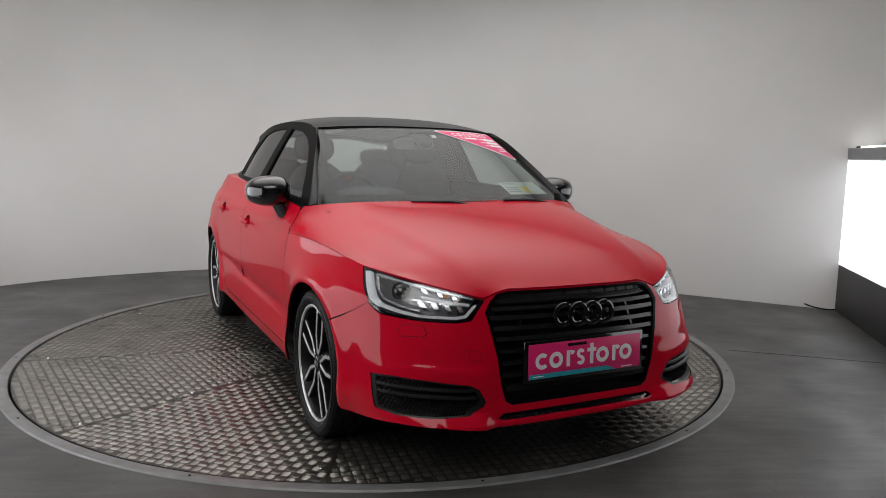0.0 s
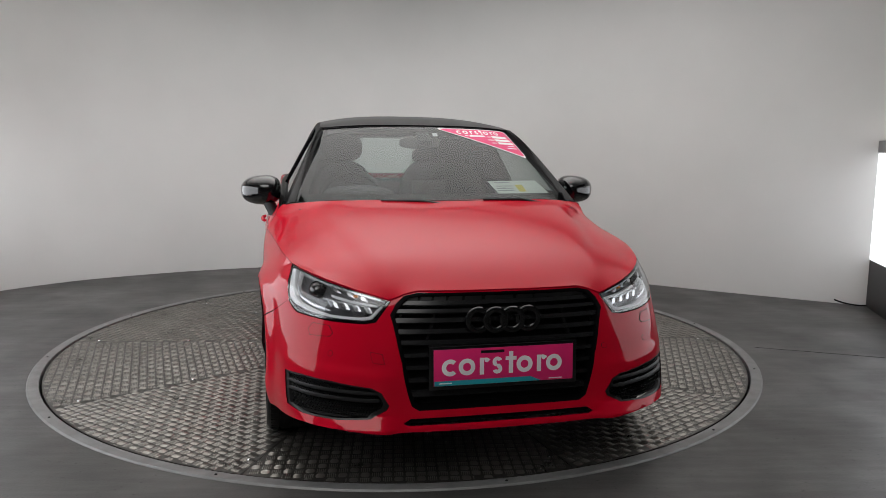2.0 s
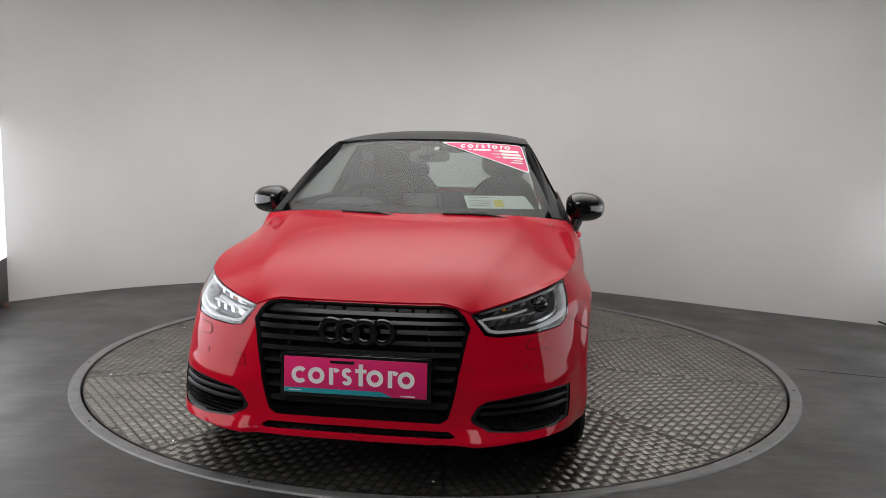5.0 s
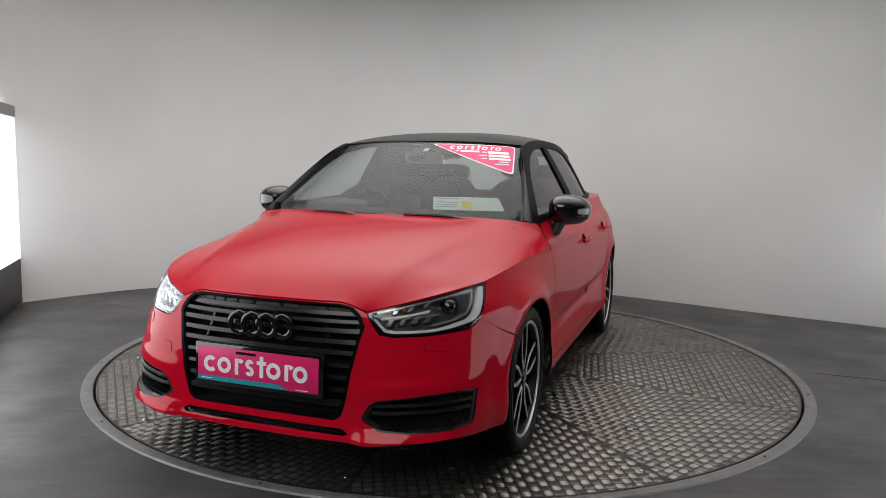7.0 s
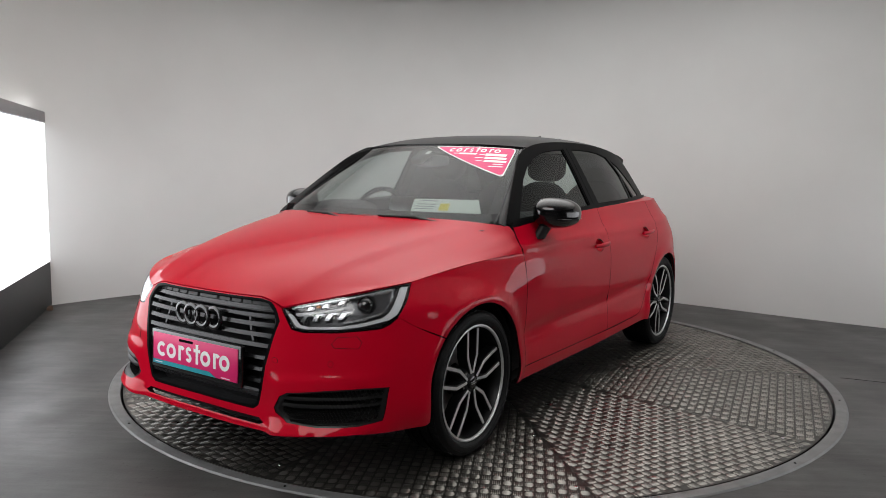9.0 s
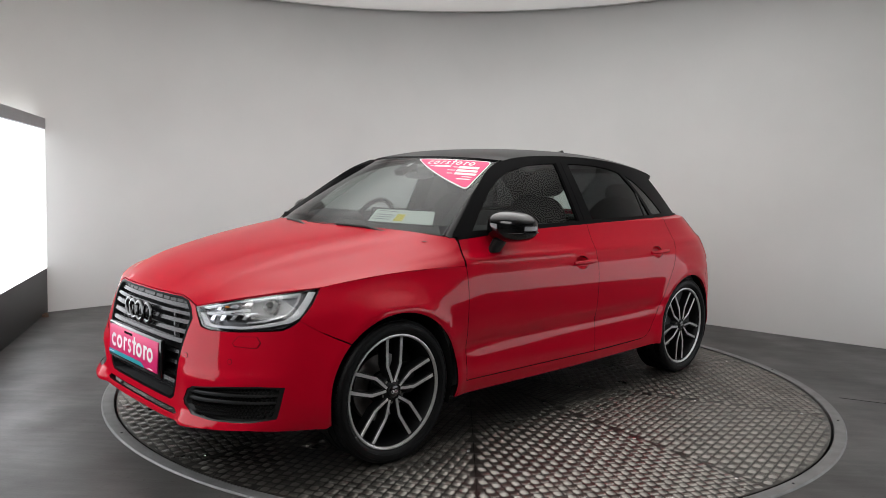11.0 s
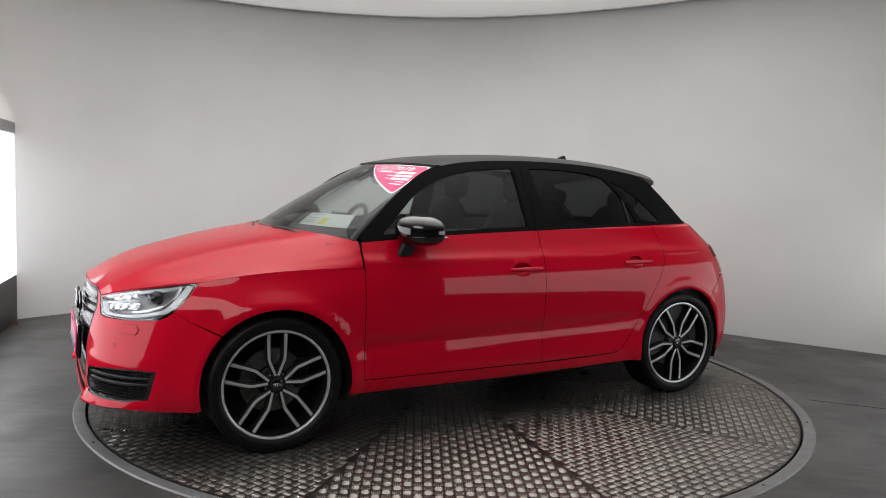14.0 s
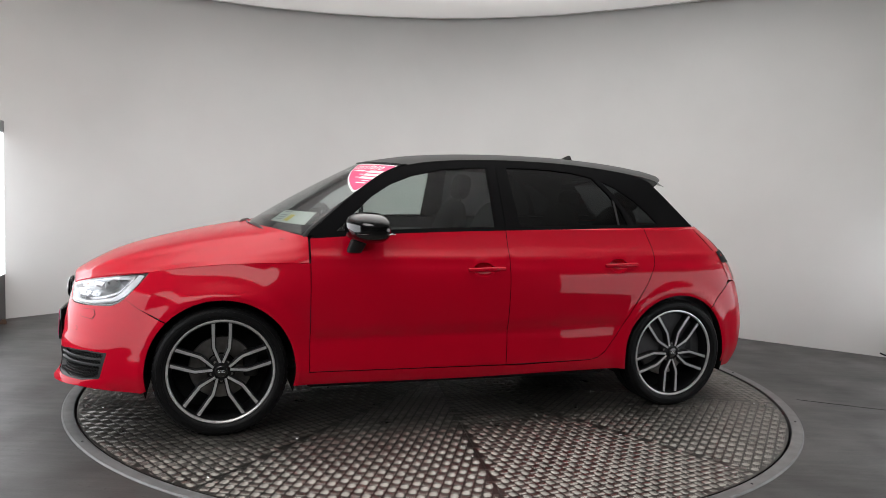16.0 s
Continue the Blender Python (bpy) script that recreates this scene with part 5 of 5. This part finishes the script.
def build_mirror(s):
    bm = sup((0, 0, 0), (0.118, 0.101, 0.077), 2.7)
    for v in bm.verts:
        # blunt towards the back, tapered outwards and forwards
        k = (v.co.y * s + 0.098) / 0.196
        if v.co.x > 0:
            v.co.x *= 1.15 - 0.25 * k
        else:
            v.co.x *= 0.62
        v.co.z *= 1.02 - 0.20 * k * k
        v.co.z += 0.006 * (1 - k)
        v.co.x -= 0.035 * k * k
    m = part("door_mirror", bm, GLOSS_BLACK, car, "glossy black door mirror", at=AT @ pose(0.553, s * 0.852, 0.984))
    bm = sup((0, 0, 0), (0.100, 0.084, 0.006), 3.0, 24, 8)
    for v in bm.verts:
        k = (v.co.y * s + 0.084) / 0.168
        v.co.x = v.co.x * (1.17 - 0.2 * k) - 0.035 * k * k + 0.004
    part("indicator_strip", bm, SILVER, m, "silver grey strip", at=pose(0.0, s * 0.012, -0.022))
    part("mirror_glass", box_bm(0.006, 0.155, 0.088, (-0.058, 0, 0), 0.002), CHROME, m, "mirror glass")
    bm = bmesh.new()
    rings = []
    for t in np.linspace(0, 1, 7):
        c = Vector((0.035 + 0.03 * t, -s * (0.03 + 0.035 * t), -0.035 - 0.085 * t))
        w = (0.046 - 0.006 * t, 0.034 - 0.006 * t)
        rings.append([bm.verts.new((c.x + w[0] * math.cos(a), c.y + w[1] * math.sin(a), c.z)) for a in np.linspace(0, 2 * math.pi, 15)[:-1]])
    for a, b in zip(rings, rings[1:]):
        for k in range(14):
            bm.faces.new((a[k], a[(k + 1) % 14], b[(k + 1) % 14], b[k]))
    bmesh.ops.recalc_face_normals(bm, faces=bm.faces)
    part("mirror_foot", bm, TRIM_BLACK, m, "black mirror foot")


def build_handle(x0, x1, z, s, door):
    n = 12
    bm = bmesh.new()
    rings = []
    for i in range(n + 1):
        t = i / n
        x = x0 + (x1 - x0) * t
        out = 0.024 * math.sin(math.pi * min(max(t, 0.03), 0.97)) ** 0.4 + 0.004
        y = float(side_y(x, z)) + out
        zz = z + 0.006 * t
        h = 0.0125 * (0.75 + 0.25 * math.sin(math.pi * t))
        rings.append([bm.verts.new((x, s * (y + 0.008 * math.cos(a)), zz + h * math.sin(a))) for a in np.linspace(0, 2 * math.pi, 13)[:-1]])
    for a, b in zip(rings, rings[1:]):
        for k in range(12):
            bm.faces.new((a[k], a[(k + 1) % 12], b[(k + 1) % 12], b[k]))
    bm.faces.new(rings[0])
    bm.faces.new(rings[-1][::-1])
    bmesh.ops.recalc_face_normals(bm, faces=bm.faces)
    part("door_handle", bm, RED, door, "red painted door handle")
    # hollow behind the grip, seen as a shallow oval dish
    xm = (x0 + x1) / 2 + 0.01
    bm = bmesh.new()
    rings = []
    for rr, dep in ((1.01, -0.002), (0.97, -0.007), (0.82, -0.022), (0.5, -0.030), (0.02, -0.032)):
        rings.append([bm.verts.new((xm + 0.060 * rr * math.cos(a), s * (float(side_y(xm + 0.060 * rr * math.cos(a), z + 0.036 * rr * math.sin(a))) + dep), z + 0.036 * rr * math.sin(a))) for a in np.linspace(0, 2 * math.pi, 29)[:-1]])
    for a, b in zip(rings, rings[1:]):
        for k in range(28):
            bm.faces.new((a[k], a[(k + 1) % 28], b[(k + 1) % 28], b[k]))
    bmesh.ops.recalc_face_normals(bm, faces=bm.faces)
    part("handle_dish", bm, RED, door)


for i, s in enumerate((1, -1)):
    build_mirror(s)
    build_handle(0.035, -0.165, 0.782, s, DOORS[0][i])
    build_handle(-0.755, -0.955, 0.803, s, DOORS[1][i])


def tube(pts, r, name, material, parent, label="", at=AT, n=8):
    bm = bmesh.new()
    P3 = [Vector(p) for p in pts]
    rings = []
    for i, p in enumerate(P3):
        d = (P3[min(i + 1, len(P3) - 1)] - P3[max(i - 1, 0)]).normalized()
        a = d.orthogonal().normalized()
        b = d.cross(a)
        rr = r[i] if isinstance(r, (list, tuple)) else r
        rings.append([bm.verts.new(p + (a * math.cos(t) + b * math.sin(t)) * rr) for t in np.linspace(0, 2 * math.pi, n + 1)[:-1]])
    for a, b in zip(rings, rings[1:]):
        for k in range(n):
            bm.faces.new((a[k], a[(k + 1) % n], b[(k + 1) % n], b[k]))
    bm.faces.new(rings[0])
    bm.faces.new(rings[-1][::-1])
    bmesh.ops.recalc_face_normals(bm, faces=bm.faces)
    return part(name, bm, material, parent, label, at=at)


def build_wiper(v0, v1, s0, s1):
    a, b = np.array(ws_point(s0, v0)), np.array(ws_point(s1, v1))
    up = np.array((0.004, 0, 0.006))
    line = [np.array(ws_point(s0 + (s1 - s0) * t, v0 + (v1 - v0) * t)) + up for t in np.linspace(0, 1, 10)]
    w = tube(line, 0.006, "wiper", TRIM_BLACK, car, "black wiper blade")
    tube([tuple(line[0] + np.array((0.035, 0, -0.012))), tuple(line[2] + np.array((0.012, 0, 0.012))), tuple(line[5] + np.array((0.004, 0, 0.010)))], [0.012, 0.008, 0.005], "wiper_arm", TRIM_BLACK, w, at=Matrix.Identity(4))


build_wiper(0.72, -0.12, 1.01, 0.99)
build_wiper(0.0, -0.80, 1.02, 0.99)


# ---- car: dealer sticker and papers on the windscreen ----
def ws_surf(lift):
    def f(u, v):
        u, v = np.atleast_1d(u), np.atleast_1d(v)
        return np.array([np.array(ws_point(float(b), float(a))) + np.array((0.55, 0, 0.83)) * lift for a, b in zip(u, v)])
    return f


def rounded(pts, r, n=6):
    out = []
    m = len(pts)
    for i in range(m):
        p, a, b = Vector(pts[i]), Vector(pts[i - 1]), Vector(pts[(i + 1) % m])
        p0, p1 = p + (a - p).normalized() * r, p + (b - p).normalized() * r
        for k in range(n + 1):
            t = k / n
            q = p0 * (1 - t) ** 2 + p * 2 * t * (1 - t) + p1 * t * t
            out.append((q.x, q.y))
    return out


tri_pts = [(0.135, 0.035), (0.950, 0.035), (0.935, 0.475)]
edge = fill("sticker", rounded(tri_pts, 0.05), ws_surf(0.0022), WHITE, car, "pink three-cornered dealer sticker with white edge on the windscreen", step=(0.06, 0.05), thick=0.0004, flip=-1)
I4 = Matrix.Identity(4)
fill("sticker_face", rounded([(0.172, 0.046), (0.940, 0.046), (0.926, 0.452)], 0.045), ws_surf(0.0030), PINK, edge, step=(0.06, 0.05), thick=0.0004, flip=-1, at=I4)
word_shapes(edge, lambda u, v: tuple(ws_surf(0.0040)(np.array([u]), np.array([0.098 - v]))[0]), 0.34, 0.0, 0.50, 0.056)
for u0, u1, v0, v1 in ((0.46, 0.63, 0.142, 0.166), (0.71, 0.89, 0.142, 0.178), (0.715, 0.895, 0.194, 0.226), (0.72, 0.90, 0.242, 0.272), (0.41, 0.445, 0.146, 0.156), (0.655, 0.70, 0.155, 0.166), (0.63, 0.70, 0.205, 0.216), (0.65, 0.70, 0.252, 0.262), (0.80, 0.88, 0.292, 0.303), (0.77, 0.88, 0.325, 0.338)):
    k = 0.03 * (v0 - 0.1) / 0.3
    fill("blank_field", [(u0 + k, v0), (u1 + k, v0), (u1 + k, v1), (u0 + k, v1)], ws_surf(0.0040), WHITE, edge, step=(0.06, 0.05), thick=0.0004, flip=-1, at=I4)
disc = fill("paper_disc", [(0.385, 0.745), (0.835, 0.735), (0.885, 0.885), (0.42, 0.885)], ws_surf(-0.012), PAPER, car, "white and yellow printed papers behind the windscreen", step=(0.06, 0.05), thick=0.0005, flip=-1)
fill("yellow_field", [(0.60, 0.79), (0.665, 0.79), (0.675, 0.868), (0.61, 0.868)], ws_surf(-0.0105), YELLOW, disc, step=(0.06, 0.05), thick=0.0003, flip=-1, at=I4)
for v in (0.76, 0.80, 0.825, 0.85):
    fill("print_line", [(0.43, v), (0.57, v), (0.57, v + 0.008), (0.43, v + 0.008)], ws_surf(-0.0105), BOX_GREY, disc, step=(0.06, 0.05), thick=0.0003, flip=-1, at=I4)
fill("sensor_cover", [(-0.07, 0.04), (0.07, 0.04), (0.06, 0.19), (-0.06, 0.19)], ws_surf(-0.02), TRIM_BLACK, car, "black sensor housing", step=(0.05, 0.05), thick=0.03, flip=-1)
fill("small_label", [(0.085, 0.10), (0.135, 0.10), (0.135, 0.15), (0.085, 0.15)], ws_surf(-0.004), WHITE, car, step=(0.06, 0.05), thick=0.0004, flip=-1)

# ---- car: cabin ----
LINING = mat("light_grey_lining", (0.30, 0.30, 0.29), 0.8, vary=0.05, scale=30)


def build_seat(x, y, wide=0.50, rear=False):
    seat = part("seat", sup((0, 0, 0), (0.26, wide / 2, 0.085), 3.2), SEAT, car, "dark cloth seat", at=AT @ pose(x, y, 0.47))
    b = sup((0, 0, 0), (0.075, wide / 2 - 0.02, 0.32), 3.0)
    for v in b.verts:
        v.co.y *= 1.0 - 0.22 * max(0, v.co.z) / 0.32
    part("backrest", b, SEAT, seat, at=pose(-0.31, 0, 0.34, 0, -16, 0))
    part("headrest", sup((0, 0, 0), (0.045, 0.125, 0.085 if not rear else 0.06), 2.8), SEAT, seat, at=pose(-0.425, 0, 0.735 if not rear else 0.68, 0, -10, 0))
    for s in (1, -1):
        tube([(-0.40, s * 0.06, 0.60), (-0.42, s * 0.06, 0.70)], 0.006, "headrest_post", STEEL, seat, at=Matrix.Identity(4))
    return seat


for y in (0.36, -0.36):
    build_seat(0.10, y)
    build_seat(-0.72, y, 0.56, True)


def build_dash():
    rows = []
    prof = [(1.06, 0.935), (0.98, 0.948), (0.86, 0.952), (0.74, 0.948), (0.66, 0.925), (0.63, 0.88), (0.64, 0.78), (0.68, 0.66), (0.72, 0.50)]
    for x, z in prof:
        rows.append([(x - 0.10 * abs(v) ** 3, 0.675 * v, z - 0.02 * abs(v) ** 3) for v in np.linspace(-1, 1, 25)])
    d = grid_part("dashboard", rows, DASH, car, "dark grey dashboard", drop=0)
    b = sup((0, 0, 0), (0.13, 0.18, 0.05), 2.6)
    part("instrument_hood", b, DASH, d, at=pose(0.70, -0.37, 0.965))
    part("centre_screen", box_bm(0.02, 0.18, 0.11, (0, 0, 0), 0.006), GLOSS_BLACK, d, at=pose(0.66, 0.0, 0.985, 0, -12, 0))
    rim = lathe([(0.178 + 0.015 * math.cos(t), 0.015 * math.sin(t)) for t in np.linspace(0, 2 * math.pi, 11)], 48)
    w = part("steering_wheel", rim, TRIM_BLACK, car, "black steering wheel", at=AT @ pose(0.43, -0.37, 0.905, 0, 0, 90) @ pose(0, 0, 0, -24, 0, 0))
    part("wheel_boss", sup((0, 0.01, -0.02), (0.075, 0.03, 0.06), 2.6), TRIM_BLACK, w)
    for a, b2 in (((-0.06, 0, 0.0), (-0.172, 0, 0.02)), ((0.06, 0, 0.0), (0.172, 0, 0.02)), ((0, 0, -0.06), (0, 0, -0.17))):
        tube([a, b2], 0.016, "wheel_spoke", TRIM_BLACK, w, at=Matrix.Identity(4))
    m = part("rear_view_mirror", sup((0, 0, 0), (0.022, 0.115, 0.033), 3.2), LINING, car, "light grey rear-view mirror", at=AT @ pose(0.395, 0.0, 1.235, 0, 10, 0))
    part("mirror_glass", box_bm(0.004, 0.20, 0.05, (-0.021, 0, 0), 0.0015), CHROME, m)
    tube([(0.02, 0, 0.01), (0.07, 0, 0.035)], 0.012, "mirror_stem", TRIM_BLACK, m, at=Matrix.Identity(4))


build_dash()
for s in (1, -1):
    rows = [[(x, s * (float(side_y(x, min(z, 0.93))) - 0.075 - max(0, z - 0.9) * 0.3), z) for x in np.linspace(0.86, -1.55, 24)] for z in np.linspace(0.985, 0.25, 8)]
    grid_part("door_lining", rows, DASH, car, "dark door lining", drop=0)
part("cabin_floor", box_bm(2.7, 1.42, 0.04, (-0.40, 0, 0.30), 0.01), DARK, car, at=AT)
part("boot_cover", box_bm(0.42, 1.16, 0.34, (-1.30, 0, 0.80), 0.03), SEAT, car, at=AT)
rows = []
for u in np.linspace(0, 1, 14):
    x = 0.36 + (-1.38 - 0.36) * u
    e = float(green_y(x, rail_z(x))) - 0.03
    rows.append([(x, e * v, float(roof_z(x, e * v)) - 0.03) for v in np.linspace(-1, 1, 13)])
grid_part("headlining", rows, LINING, car, "light grey roof lining", drop=0)
part("bulkhead", box_bm(0.03, 1.35, 0.62, (0.86, 0, 0.58), 0.01), DARK, car, at=AT)
rows = [[(-1.44, 0.55 * v, 0.60 + 0.37 * k) for v in np.linspace(-1, 1, 5)] for k in np.linspace(0, 1, 3)]
grid_part("tailgate_lining", rows, DASH, car, "dark tailgate lining", drop=0)


# ---- what moves ----
def motions():
    for thing in (turntable, car):
        walk(thing, [(t, pose(0, 0, 0.0025 if thing is car else 0.0, 0, 0, a)) for t, a in TURN])


motions()
